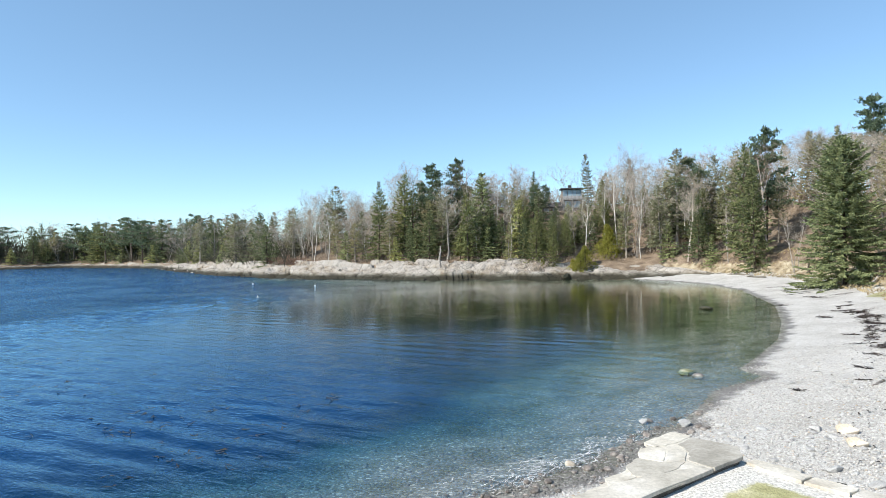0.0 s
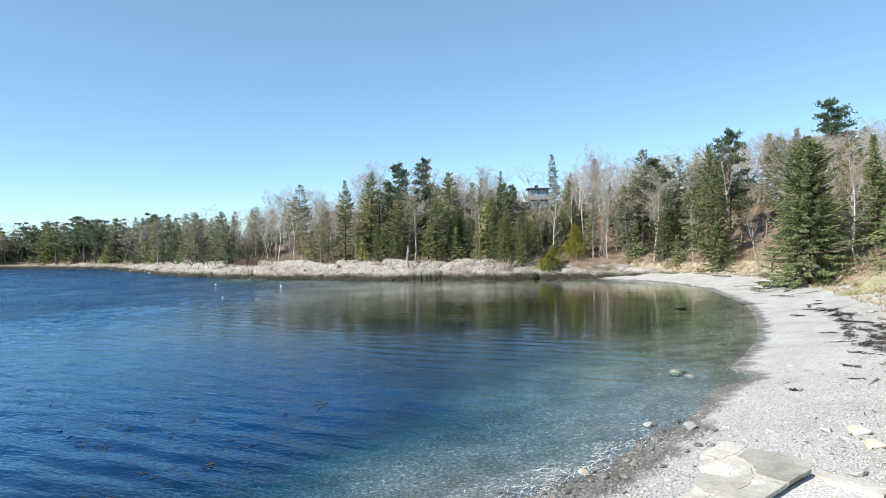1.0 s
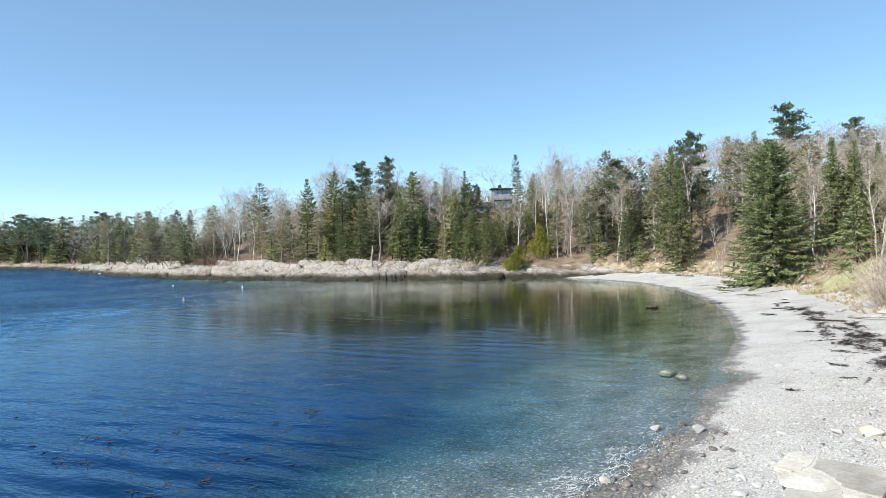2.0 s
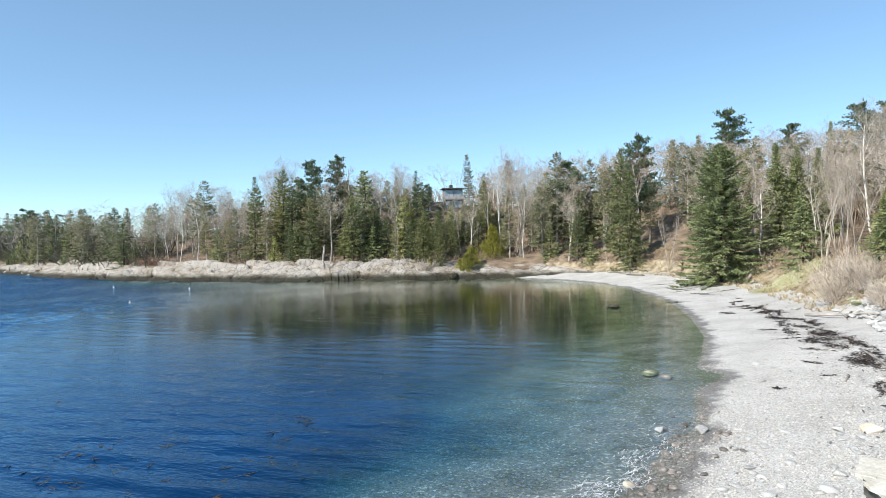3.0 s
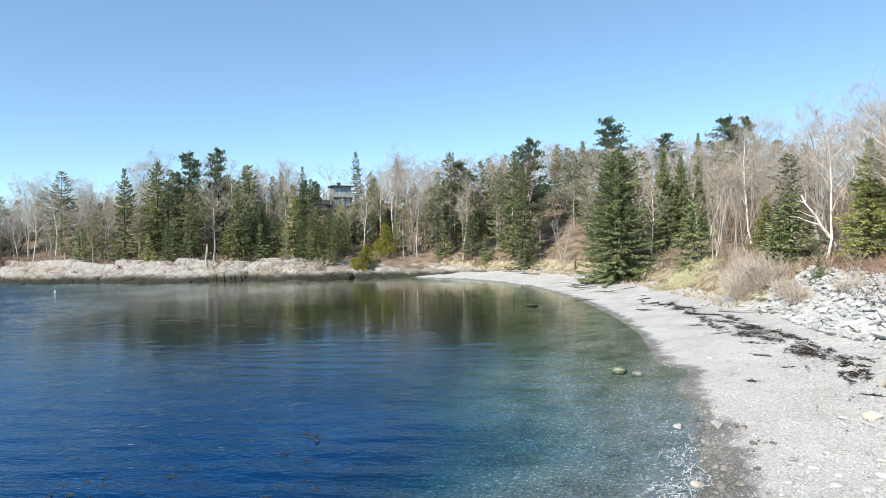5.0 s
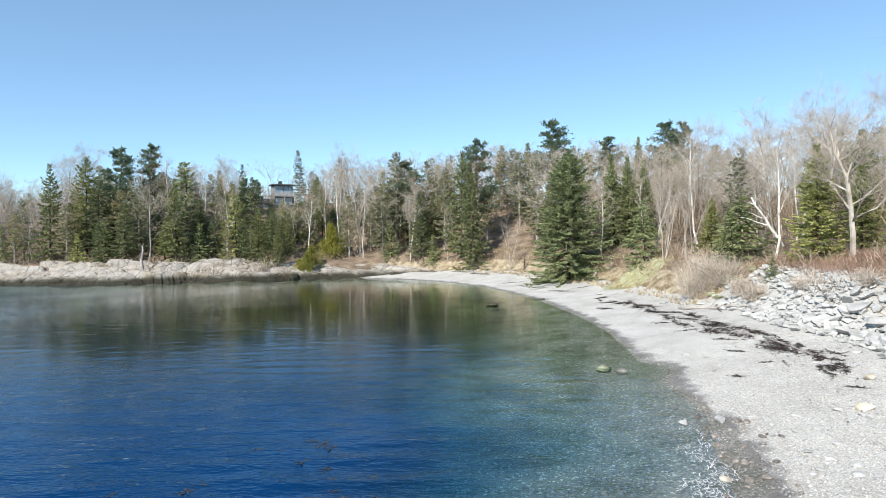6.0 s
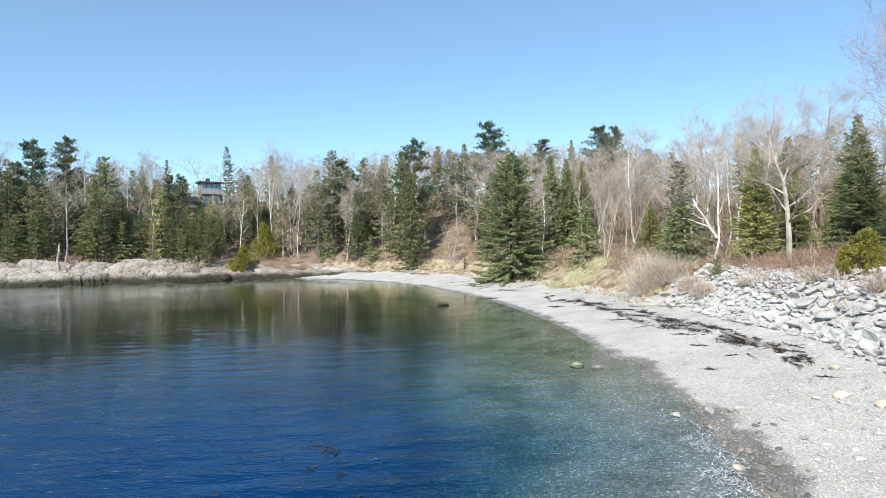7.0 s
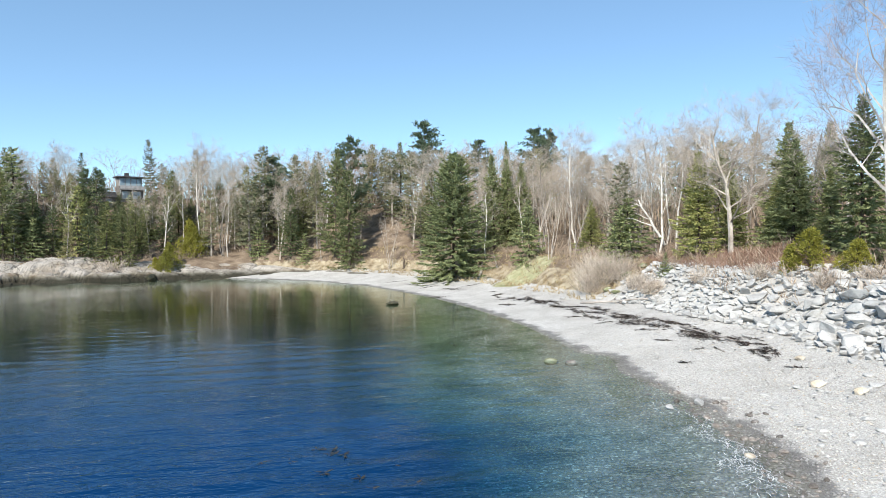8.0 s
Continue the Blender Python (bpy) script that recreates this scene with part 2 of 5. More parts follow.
def water_material():
    k = Nodes("sea_water")
    out = k.n["Material Output"]
    deep = k.attr("depth")
    turned = k.n.new("ShaderNodeMapping")
    turned.inputs["Rotation"].default_value = (0, 0, radians(26))
    k.link(k.pos, turned.inputs["Vector"])
    swell = k.noise(turned.outputs[0], 1.0, 2, 0.5, (0.6, 1.5, 1.0))
    ripple = k.noise(turned.outputs[0], 2.6, 3, 0.6, (0.55, 1.6, 1.0))
    h = k.math("ADD", k.math("MULTIPLY", swell, 0.8), k.math("ADD", k.math("MULTIPLY", ripple, 0.75), k.math("MULTIPLY", k.noise(turned.outputs[0], 7.0, 2, 0.5, (0.7, 1.4, 1.0)), 0.2)))
    wind = k.attr("wind")
    gust = k.ramp(k.noise(k.pos, 0.09, 3), [(0.36, (0.45, 0.45, 0.45)), (0.62, (1, 1, 1))])
    calm = k.math("MULTIPLY", k.math("ADD", 0.03, k.math("MULTIPLY", wind, 0.5)), gust)
    b = k.n.new("ShaderNodeBump")
    b.inputs["Distance"].default_value = 0.22
    k.link(calm, b.inputs["Strength"])
    k.link(h, b.inputs["Height"])
    fres = k.n.new("ShaderNodeLayerWeight")
    fres.inputs["Blend"].default_value = 0.5
    k.link(b.outputs[0], fres.inputs["Normal"])
    shine = k.math("ADD", 0.02, k.math("MULTIPLY", k.math("POWER", fres.outputs["Facing"], 5.0), 0.98), True)
    gloss = k.n.new("ShaderNodeBsdfGlossy")
    k.link(k.math("ADD", k.math("MULTIPLY", wind, 0.04), 0.008), gloss.inputs["Roughness"])
    k.link(b.outputs[0], gloss.inputs["Normal"])
    # mirrored sky painted in as blue; woods' reflection and greenish bed as olive
    sky_share = k.attr("open")
    clear = k.n.new("ShaderNodeBsdfTransparent")
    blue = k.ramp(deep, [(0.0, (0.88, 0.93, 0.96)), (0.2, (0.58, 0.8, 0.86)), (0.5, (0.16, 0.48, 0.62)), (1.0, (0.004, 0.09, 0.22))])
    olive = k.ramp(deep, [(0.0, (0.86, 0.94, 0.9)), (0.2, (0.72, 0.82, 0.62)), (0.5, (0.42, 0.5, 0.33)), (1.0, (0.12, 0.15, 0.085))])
    k.link(k.mix(sky_share, olive, blue), clear.inputs["Color"])
    # reflections tinted too, bluest where sky should show
    k.link(k.mix(sky_share, (0.9, 0.95, 0.95), (0.64, 0.87, 1.0)), gloss.inputs["Color"])
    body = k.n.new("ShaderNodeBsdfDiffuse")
    k.link(k.mix(sky_share, (0.022, 0.027, 0.016), (0.0003, 0.028, 0.098)), body.inputs["Color"])
    inner = k.n.new("ShaderNodeMixShader")
    k.link(k.ramp(deep, [(0.0, (0.0, 0.0, 0.0)), (0.3, (0.2, 0.2, 0.2)), (1.0, (0.85, 0.85, 0.85))]), inner.inputs[0])
    k.link(clear.outputs[0], inner.inputs[1])
    k.link(body.outputs[0], inner.inputs[2])
    top = k.n.new("ShaderNodeMixShader")
    k.link(shine, top.inputs[0])
    k.link(inner.outputs[0], top.inputs[1])
    k.link(gloss.outputs[0], top.inputs[2])
    k.link(top.outputs[0], out.inputs["Surface"])
    k.n.remove(k.bsdf)
    return k.m


GROUND, LEDGE, WATER = ground_material(), ledge_material(), water_material()

# ---- shape of the land ----
SHORE = np.array([(-420, 215), (-300, 238), (-223, 249), (-199, 262), (-165, 240), (-134, 219), (-107, 184), (-74, 147), (-57, 131),
                  (-41, 122), (-28, 115.5), (-13.5, 110.5), (-1.5, 108), (8, 107.2), (16, 104), (22, 97), (25.2, 88), (26, 77),
                  (23.1, 59), (19, 46.5), (15.8, 38.5), (12.4, 32.2), (10.7, 29.3), (11.2, 27.6), (8.4, 24.9), (6.5, 20.9), (4.6, 17.8), (2.4, 15.0),
                  (0.4, 13.3), (-3, 11), (-9, 7.5), (-30, -4), (-80, -30)])
OUTER = np.array([(-80, -2500), (2500, -2500), (2500, 2500), (-2500, 2500), (-2500, 215)])
CORNER, EDGE_A, EDGE_B = np.array((4.2, 8.15)), np.array((-0.72, -0.694)), np.array((0.62, -0.785))  # the garden wall's corner and two edges


def step(a, b, v):
    t = np.clip((v - a) / (b - a), 0, 1)
    return t * t * (3 - 2 * t)


def wob(x, y, f, s=0.0):
    """A cheap smooth noise, about -1 to 1."""
    return (np.sin(x * f + 1.3 + s) * np.cos(y * f * 1.13 - 0.7 + s) + np.sin((x + y) * f * 2.07 + 2.1 + s) * 0.5 + np.cos((x * 0.6 - y) * f * 3.9 + s) * 0.3) / 1.5


def shore(x, y):
    """Metres from the waterline (positive on land) and how far along the shore, as an index into SHORE."""
    x, y = np.atleast_1d(np.asarray(x, float)), np.atleast_1d(np.asarray(y, float))
    best, along = np.full(x.shape, 1e9), np.zeros(x.shape)
    for i in range(len(SHORE) - 1):
        a, b = SHORE[i], SHORE[i + 1]
        e = b - a
        u = np.clip(((x - a[0]) * e[0] + (y - a[1]) * e[1]) / (e @ e), 0, 1)
        d = np.hypot(x - a[0] - u * e[0], y - a[1] - u * e[1])
        along = np.where(d < best, i + u, along)
        best = np.minimum(best, d)
    ring = np.vstack((SHORE, OUTER))
    inside = np.zeros(x.shape, bool)
    for i in range(len(ring)):
        (ax, ay), (bx, by) = ring[i - 1], ring[i]
        if ay != by:
            inside ^= ((ay > y) != (by > y)) & (x < (bx - ax) * (y - ay) / (by - ay) + ax)
    return np.where(inside, best, -best), along


def bank_foot(s):
    """How far from the water the bank begins."""
    return np.interp(s, [14, 15, 16, 17.5, 19, 21, 22.5], [7.5, 8.5, 10.5, 10.5, 9.7, 10.2, 10.4])


def land(x, y):
    """Height of the ground, with the distance from the water and the place along the shore."""
    x, y = np.atleast_1d(np.asarray(x, float)), np.atleast_1d(np.asarray(y, float))
    d, s = shore(x, y)
    ledge = 1 - step(13.6, 14.6, s)
    far = step(60, 92, y)
    top = np.interp(x, [-420, -130, -60, -35, -10, 10, 40, 90], [3, 4, 5, 8, 10.5, 10.5, 9, 8]) * far + 3.5 * (1 - far)
    start = 9 - 2 * ledge
    hill = top * step(start, start + 28, d) + 5.0 * (1 - far) * step(34, 60, d)
    near_bank = bank_foot(s)
    beach = 0.125 * np.minimum(d, 11) + 2.2 * step(near_bank - 1.2, near_bank + 3.5, d)
    rock = 0.43 * np.minimum(d, 7) - 0.9 * step(0, 0.6, d) + 0.55 * step(3, 6.5, d) + 0.04 * np.clip(d - 7, 0, 30)
    z = beach * (1 - ledge) + rock * ledge + hill
    z = z + wob(x, y, 0.5) * 0.09 * step(1, 5, d) + wob(x, y, 0.23, 2) * 0.35 * step(12, 22, d)
    shelf = 0.55 * step(24.6, 25.8, s) * step(28.9, 27.8, s)
    out = np.maximum(-d - shelf, 0)
    under = -np.minimum(0.085 * out, 1.6 + 0.045 * out) + (0.008 + 0.022 * wob(x, y, 1.7)) * step(0.0, 0.15, np.minimum(-d, shelf) * (out == 0)) - ledge * np.minimum(-d * 0.4, 2.0)
    z = np.where(d > 0, z, np.maximum(under, -7))
    return z, d, s


def ground_z(x, y):
    return float(land(x, y)[0][0])


# ---- builders ----
def mesh_from(name, verts, faces, material, smooth=False):
    me = bpy.data.meshes.new(name)
    me.from_pydata([tuple(v) for v in verts], [], faces)
    me.materials.append(material)
    if smooth:
        me.shade_smooth()
    me.update()
    return me


def part(name, me, parent=None, label=""):
    ob = new(name, me)
    ob.parent = parent
    return tagged(ob, label) if label else ob


class Bits:
    """Collects vertices and faces of one mesh."""

    def __init__(self):
        self.v, self.f = [], []

    def kite(self, p, d, side, length, width):
        n = len(self.v)
        m = p + d * (length * 0.45)
        self.v += [p, m + side * width, p + d * length, m - side * width]
        self.f.append((n, n + 1, n + 2, n + 3))

    def tube(self, pts, radii, sides=5, cap=False):
        n = len(self.v)
        for i, p in enumerate(pts):
            t = (pts[min(i + 1, len(pts) - 1)] - pts[max(i - 1, 0)]).normalized()
            a = t.cross(Vector((0.3, 0.9, 0.2)) if abs(t.y) < 0.8 else Vector((1, 0, 0))).normalized()
            b = t.cross(a)
            for j in range(sides):
                w = 2 * math.pi * j / sides
                self.v.append(p + (a * math.cos(w) + b * math.sin(w)) * radii[i])
        for i in range(len(pts) - 1):
            for j in range(sides):
                k = (j + 1) % sides
                self.f.append((n + i * sides + j, n + i * sides + k, n + (i + 1) * sides + k, n + (i + 1) * sides + j))
        if cap:
            self.f.append(tuple(n + j for j in reversed(range(sides))))
            self.f.append(tuple(n + (len(pts) - 1) * sides + j for j in range(sides)))

    def mesh(self, name, material, smooth=False):
        return mesh_from(name, self.v, self.f, material, smooth)


def bent(rng, p, d, length, count, wander, lift=0.0):
    """Points of a wandering branch."""
    pts, step_len = [p.copy()], length / count
    for _ in range(count):
        d = (d + Vector((rng.gauss(0, wander), rng.gauss(0, wander), rng.gauss(0, wander) + lift))).normalized()
        p = p + d * step_len
        pts.append(p.copy())
    return pts


def spruce_tree(name, seed, h, radius, needles, bare=0.06, gaps=0.1, power=0.85, bark=None, fine=1.0):
    """A spruce: tiers of boughs that sag and turn up at the tip, each a flat fan of sprays; dead stubs below."""
    rng = random.Random(seed)
    trunk, crown = Bits(), Bits()
    pts = [Vector((rng.gauss(0, 0.03), rng.gauss(0, 0.03), h * i / 8)) for i in range(9)]
    trunk.tube(pts, [0.016 * h * (1 - 0.93 * i / 8) for i in range(9)], 6)
    for _ in range(int(bare * 60)):
        a, zz = rng.uniform(0, 6.3), h * rng.uniform(0.04, bare + 0.1)
        trunk.tube([Vector((0, 0, zz)), Vector((math.cos(a), math.sin(a), -0.15)) * radius * rng.uniform(0.2, 0.6) + Vector((0, 0, zz))], [0.025, 0.006], 3)
    z = h * bare
    while z < h * 0.985:
        f = 1 - z / h
        tier = rng.uniform(0.72, 1.15)
        n = (8 if f > 0.25 else 6) + (3 if fine > 1.5 else 0)
        turn = rng.uniform(0, 6.3)
        for i in range(n):
            az = turn + 6.283 * i / n + rng.gauss(0, 0.25)
            lop = 1 + 0.55 * noise.noise(Vector((math.cos(az) * 0.9 + seed * 3.7, math.sin(az) * 0.9, z * 0.28)))
            if rng.random() < gaps + 0.25 * max(0.0, 0.85 - lop):
                continue
            length = max(0.22, radius * f ** power * tier * lop * rng.uniform(0.75, 1.1))
            slope = -0.28 * f + 0.5 * (1 - f) ** 2 + rng.gauss(0, 0.08)
            d = Vector((math.cos(az), math.sin(az), slope)).normalized()
            if rng.random() < 0.35:
                trunk.tube([Vector((0, 0, z)), Vector((0, 0, z)) + d * length * 0.9], [0.022, 0.006], 3)
            s, spacing = length * rng.uniform(0.12, 0.3), 0.27 / fine
            while s < length:
                w = s / length
                p = Vector((0, 0, z)) + d * s + Vector((0, 0, length * (0.2 * w * w - 0.08 * w)))
                for sign in (-1, 1):
                    a = az + sign * rng.uniform(0.35, 1.15)
                    sd = Vector((math.cos(a), math.sin(a), slope + rng.uniform(-0.5, 0.12))).normalized()
                    up = Vector((rng.gauss(0, 0.95), rng.gauss(0, 0.95), 0.7)).normalized()
                    crown.kite(p, sd, sd.cross(up).normalized(), rng.uniform(0.4, 0.85) * (1.15 - 0.45 * w) * min(1.0, 0.45 + length * 0.4) / fine ** 0.3, rng.uniform(0.06, 0.12) / fine ** 0.4)
                if rng.random() < 0.5:
                    sd = Vector((math.cos(az) * 0.5, math.sin(az) * 0.5, -1)).normalized()
                    crown.kite(p, sd, Vector((-math.sin(az), math.cos(az), rng.gauss(0, 0.3))).normalized(), rng.uniform(0.25, 0.5) / fine ** 0.4, 0.07 / fine ** 0.6)
                s += spacing
            tip = Vector((0, 0, z)) + d * length * 0.85 + Vector((0, 0, 0.08 * length))
            td = Vector((d.x, d.y, slope + 0.3)).normalized()
            crown.kite(tip, td, td.cross(Vector((rng.gauss(0, 0.6), rng.gauss(0, 0.6), 0.8))).normalized(), 0.3 + 0.2 * length, 0.08)
        z += (0.3 + 0.2 * f) * rng.uniform(0.8, 1.2) / fine ** 0.5
    for i in range(6):
        a = rng.uniform(0, 6.3)
        d = Vector((math.cos(a) * 0.3, math.sin(a) * 0.3, 1)).normalized()
        crown.kite(Vector((0, 0, h * 0.955)), d, d.cross(Vector((0.2, 0.3, 0.1))).normalized(), 0.055 * h, 0.05)
    return make_tree(name, h, trunk.mesh("trunk", bark or BARK), crown.mesh("crown", needles))


def pine_tree(name, seed, h, radius, first=0.4, limbs=26, needles=None):
    """An old pine: bare below, then uneven flat layers of tufted limbs."""
    rng = random.Random(seed)
    trunk, crown = Bits(), Bits()
    pts = [Vector((rng.gauss(0, 0.08) * i, rng.gauss(0, 0.05) * i, h * i / 8)) for i in range(9)]
    trunk.tube(pts, [0.016 * h * (1 - 0.9 * i / 8) for i in range(9)], 6)
    for i in range(limbs):
        u = first + (0.985 - first) * (i + rng.random() * 0.7) / limbs
        base = pts[min(8, int(u * 8))].lerp(pts[min(8, int(u * 8) + 1)], u * 8 % 1)
        az = i * 2.4 + rng.gauss(0, 0.4)
        t = (1 - u) / (1 - first)
        shape = 0.2 + 0.85 * min(1.0, t * 1.9) ** 0.8 * (1 - 0.25 * t)
        length = radius * shape * rng.uniform(0.5, 1.15)
        d = Vector((math.cos(az), math.sin(az), rng.uniform(0.05, 0.6))).normalized()
        limb = bent(rng, base, d, length, 4, 0.12, 0.04)
        trunk.tube(limb, [0.05, 0.04, 0.03, 0.02, 0.01], 3)
        tufts = int(14 + length * 9)
        for _ in range(tufts):
            w = rng.uniform(0.3, 1.05)
            q = limb[min(3, int(w * 4))].lerp(limb[min(4, int(w * 4) + 1)], min(1, w * 4 % 1))
            q = q + Vector((rng.gauss(0, 0.17 * length), rng.gauss(0, 0.17 * length), rng.gauss(0.08, 0.16)))
            for _ in range(5):
                td = Vector((rng.gauss(0, 1) + d.x * 0.7, rng.gauss(0, 1) + d.y * 0.7, rng.gauss(0.5, 0.5))).normalized()
                crown.kite(q, td, td.cross(Vector((rng.gauss(0, 1), rng.gauss(0, 1), rng.gauss(0, 1)))).normalized(), rng.uniform(0.3, 0.6), rng.uniform(0.06, 0.11))
    return make_tree(name, h, trunk.mesh("trunk", BARK), crown.mesh("crown", needles or PINE))


def bare_tree(name, seed, h, radius, bark, twig, first=0.35, limbs=9, stems=1, twig_count=5, lean=0.05, up=0.12, girth=0.013, sub=6, thick=0.0055, wander=0.09, deep=0):
    """A leafless broadleaved tree: trunk, limbs, branches and a haze of twigs."""
    rng = random.Random(seed)
    trunk, crown = Bits(), Bits()

    def grow(p, d, length, r, level):
        count = 5 if level == 0 else 4
        pts = bent(rng, p, d, length, count, wander + 0.06 * level, up * (0.35 if level == 0 else 0.6))
        tip = 0.3 if level == 0 else 0.2
        trunk.tube(pts, [r * (1 - (1 - tip) * i / count) for i in range(count + 1)], 5 if level == 0 else 3)
        kids = limbs if level == 0 else sub if level == 1 else deep if level == 2 else 0
        for i in range(kids):
            u = (first if level == 0 else 0.25) + (1 - (first if level == 0 else 0.25)) * (i + rng.random()) / kids
            u = min(0.99, u)
            q = pts[int(u * count)].lerp(pts[int(u * count) + 1], u * count % 1)
            az = i * 2.4 + rng.gauss(0, 0.5)
            out = Vector((math.cos(az), math.sin(az), 0))
            axis = (pts[-1] - pts[0]).normalized()
            nd = (axis * rng.uniform(0.45, 0.95) + out * rng.uniform(0.6, 1.0) + Vector((0, 0, up))).normalized()
            nl = radius * (1.1 - 0.55 * u) * rng.uniform(0.7, 1.15) if level == 0 else length * rng.uniform(0.35, 0.6)
            grow(q, nd, nl, r * (1 - 0.7 * u) * rng.uniform(0.4, 0.6), level + 1)
        if level >= 1:
            m = twig_count * (2 if level == 1 or deep and level == 2 else 3)
            for _ in range(m):
                u = rng.uniform(0.2, 0.99)
                q = pts[int(u * count)].lerp(pts[int(u * count) + 1], u * count % 1)
                ax = (pts[-1] - pts[0]).normalized()
                for _ in range(2):
                    td = (ax + Vector((rng.gauss(0, 0.6), rng.gauss(0, 0.6), rng.gauss(0.25, 0.5)))).normalized()
                    tl = rng.uniform(0.35, 0.95) * h / 11
                    crown.kite(q, td, td.cross(Vector((rng.gauss(0, 1), rng.gauss(0, 1), rng.gauss(0, 1)))).normalized(), tl, thick * h / 11)
                    q = q + td * tl * 0.5

    for i in range(stems):
        a = rng.uniform(0, 6.3)
        base = Vector((math.cos(a), math.sin(a), 0)) * (0.3 if stems > 1 else 0)
        tilt = rng.uniform(0.04, 0.22) if stems > 1 else lean
        d = Vector((math.cos(a) * tilt, math.sin(a) * tilt, 1)).normalized()
        grow(base, d, h * rng.uniform(0.82, 0.95), girth * h * (0.7 if stems > 1 else 1), 0)
    return make_tree(name, h, trunk.mesh("trunk", bark), crown.mesh("twigs", twig))


def cedar_tree(name, seed, h, radius, sprays):
    """A low cedar of several rounded upright lobes covered with flat sprays."""
    rng = random.Random(seed)
    trunk, crown = Bits(), Bits()
    for i in range(22):
        u = (i + rng.random()) / 22
        az = i * 2.4 + rng.gauss(0, 0.3)
        out = radius * (0.92 - 0.85 * u) * rng.uniform(0.5, 1.15)
        c = Vector((math.cos(az) * out, math.sin(az) * out, h * (0.08 + 0.8 * u)))
        size = radius * rng.uniform(0.2, 0.42) * (1 - 0.5 * u)
        trunk.tube([Vector((0, 0, h * 0.04 + h * 0.45 * u)), c], [0.04, 0.015], 4)
        for _ in range(150):
            n = Vector((rng.gauss(0, 1), rng.gauss(0, 1), rng.gauss(0.15, 1))).normalized()
            p = c + Vector((n.x * size, n.y * size, n.z * size * 1.35)) * rng.uniform(0.55, 1.0)
            d = (n + Vector((rng.gauss(0, 0.4), rng.gauss(0, 0.4), rng.uniform(0.1, 0.9)))).normalized()
            crown.kite(p, d, d.cross(Vector((rng.gauss(0, 1), rng.gauss(0, 1), rng.gauss(0, 1)))).normalized(), rng.uniform(0.16, 0.36) * h / 5, rng.uniform(0.035, 0.075) * h / 5)
    trunk.tube([Vector((0, 0, 0)), Vector((0.03, 0, h * 0.5)), Vector((0, 0.04, h * 0.9))], [0.1, 0.06, 0.01], 6)
    return make_tree(name, h, trunk.mesh("trunk", BARK), crown.mesh("crown", sprays))


STORE = {}


def make_tree(name, h, trunk, crown):
    """Keeps a tree's two meshes, to be planted many times."""
    STORE.setdefault(name, []).append((h, trunk, crown))


KINDS = {}


def kind(key, name, label, category, group):
    KINDS[key] = (name, label, category, group)


PLANTED = []


def plant(key, x, y, h, spread=1.0, variant=None, turn=None, sink=0.15):
    """Stands one tree of that kind on the ground, h metres high."""
    name, label, category, group = KINDS[key]
    for _ in range(12):  # keep the foot of the wood clear of the rocks at the head of the beach
        _, d, s = land(x, y)
        if not 13.2 < s[0] < 17.2 or d[0] > 9.5:
            break
        x, y = x + 0.45, y + 0.75
    rng = random.Random(int(x * 131 + y * 977 + h * 53))
    i = variant if variant is not None else rng.randrange(len(STORE[key]))
    h0, trunk, crown = STORE[key][i]
    ob = tagged(new(name), label, category, group)
    s = h / h0
    ob.matrix_world = pose(x, y, ground_z(x, y) - sink, rng.gauss(0, 1.2), rng.gauss(0, 1.2), turn if turn is not None else rng.uniform(0, 360)) @ Matrix.Diagonal((s * spread, s * spread, s, 1))
    ob.empty_display_size = 0.2
    part("trunk", trunk, ob)
    part("crown", crown, ob)
    PLANTED.append((x, y))
    return ob


for i in range(6):
    spruce_tree("spruce", 10 + i, 12.0, 3.3 + 0.4 * (i % 3), SPRUCE, 0.03 + 0.04 * i, 0.08, 0.7 + 0.1 * (i % 2))
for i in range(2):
    spruce_tree("nearspruce", 16 + i, 12.0, 3.3, SPRUCE_SUNLIT, 0.02, 0.04, fine=1.7)
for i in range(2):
    spruce_tree("young", 20 + i, 6.0, 2.0, SPRUCE_SUNLIT, 0.0, 0.05, 0.9)
for i in range(5):
    spruce_tree("thin", 30 + i, 12.0, 2.4 + 0.25 * i, SPRUCE_THIN, 0.12 + 0.05 * i, 0.28 + 0.05 * (i % 3), 0.55, GREY_BARK)
for i in range(2):
    cedar_tree("cedar", 40 + i, 5.0, 2.1, CEDAR)
spruce_tree("great", 47, 14.0, 5.0, SPRUCE_SUNLIT, 0.01, 0.0, 0.55, fine=2.0)
for i in range(3):
    spruce_tree("farspruce", 100 + i, 12.0, 3.0 + 0.4 * i, SPRUCE, 0.04, 0.15, 0.75, fine=0.6)
for i in range(2):
    pine_tree("farpine", 110 + i, 14.0, 4.6, 0.3, 11)
for i in range(3):
    pine_tree("pine", 50 + i, 15.0, 4.3, 0.28, 44)
for i in range(3):
    bare_tree("bare", 60 + i, 12.0, 5.0, GREY_BARK, TWIGS, 0.32, 12, up=0.06, twig_count=4, girth=0.0125, deep=3, thick=0.0045, wander=0.12)
for i in range(4):
    bare_tree("farbare", 64 + i, 12.0, 6.0, GREY_BARK, TWIGS, 0.3, 9, sub=5, twig_count=5, thick=0.0095, up=0.03, girth=0.009, lean=0.12)
for i in range(3):
    bare_tree("birch", 70 + i, 11.0, 3.2, PALE_BARK, TWIGS, 0.4, 9, up=0.14, girth=0.009, sub=4, lean=0.1)
for i in range(2):
    bare_tree("clump", 80 + i, 9.0, 1.7, GREY_BARK, TWIGS, 0.35, 5, stems=4, twig_count=3, up=0.3, girth=0.009, sub=3)
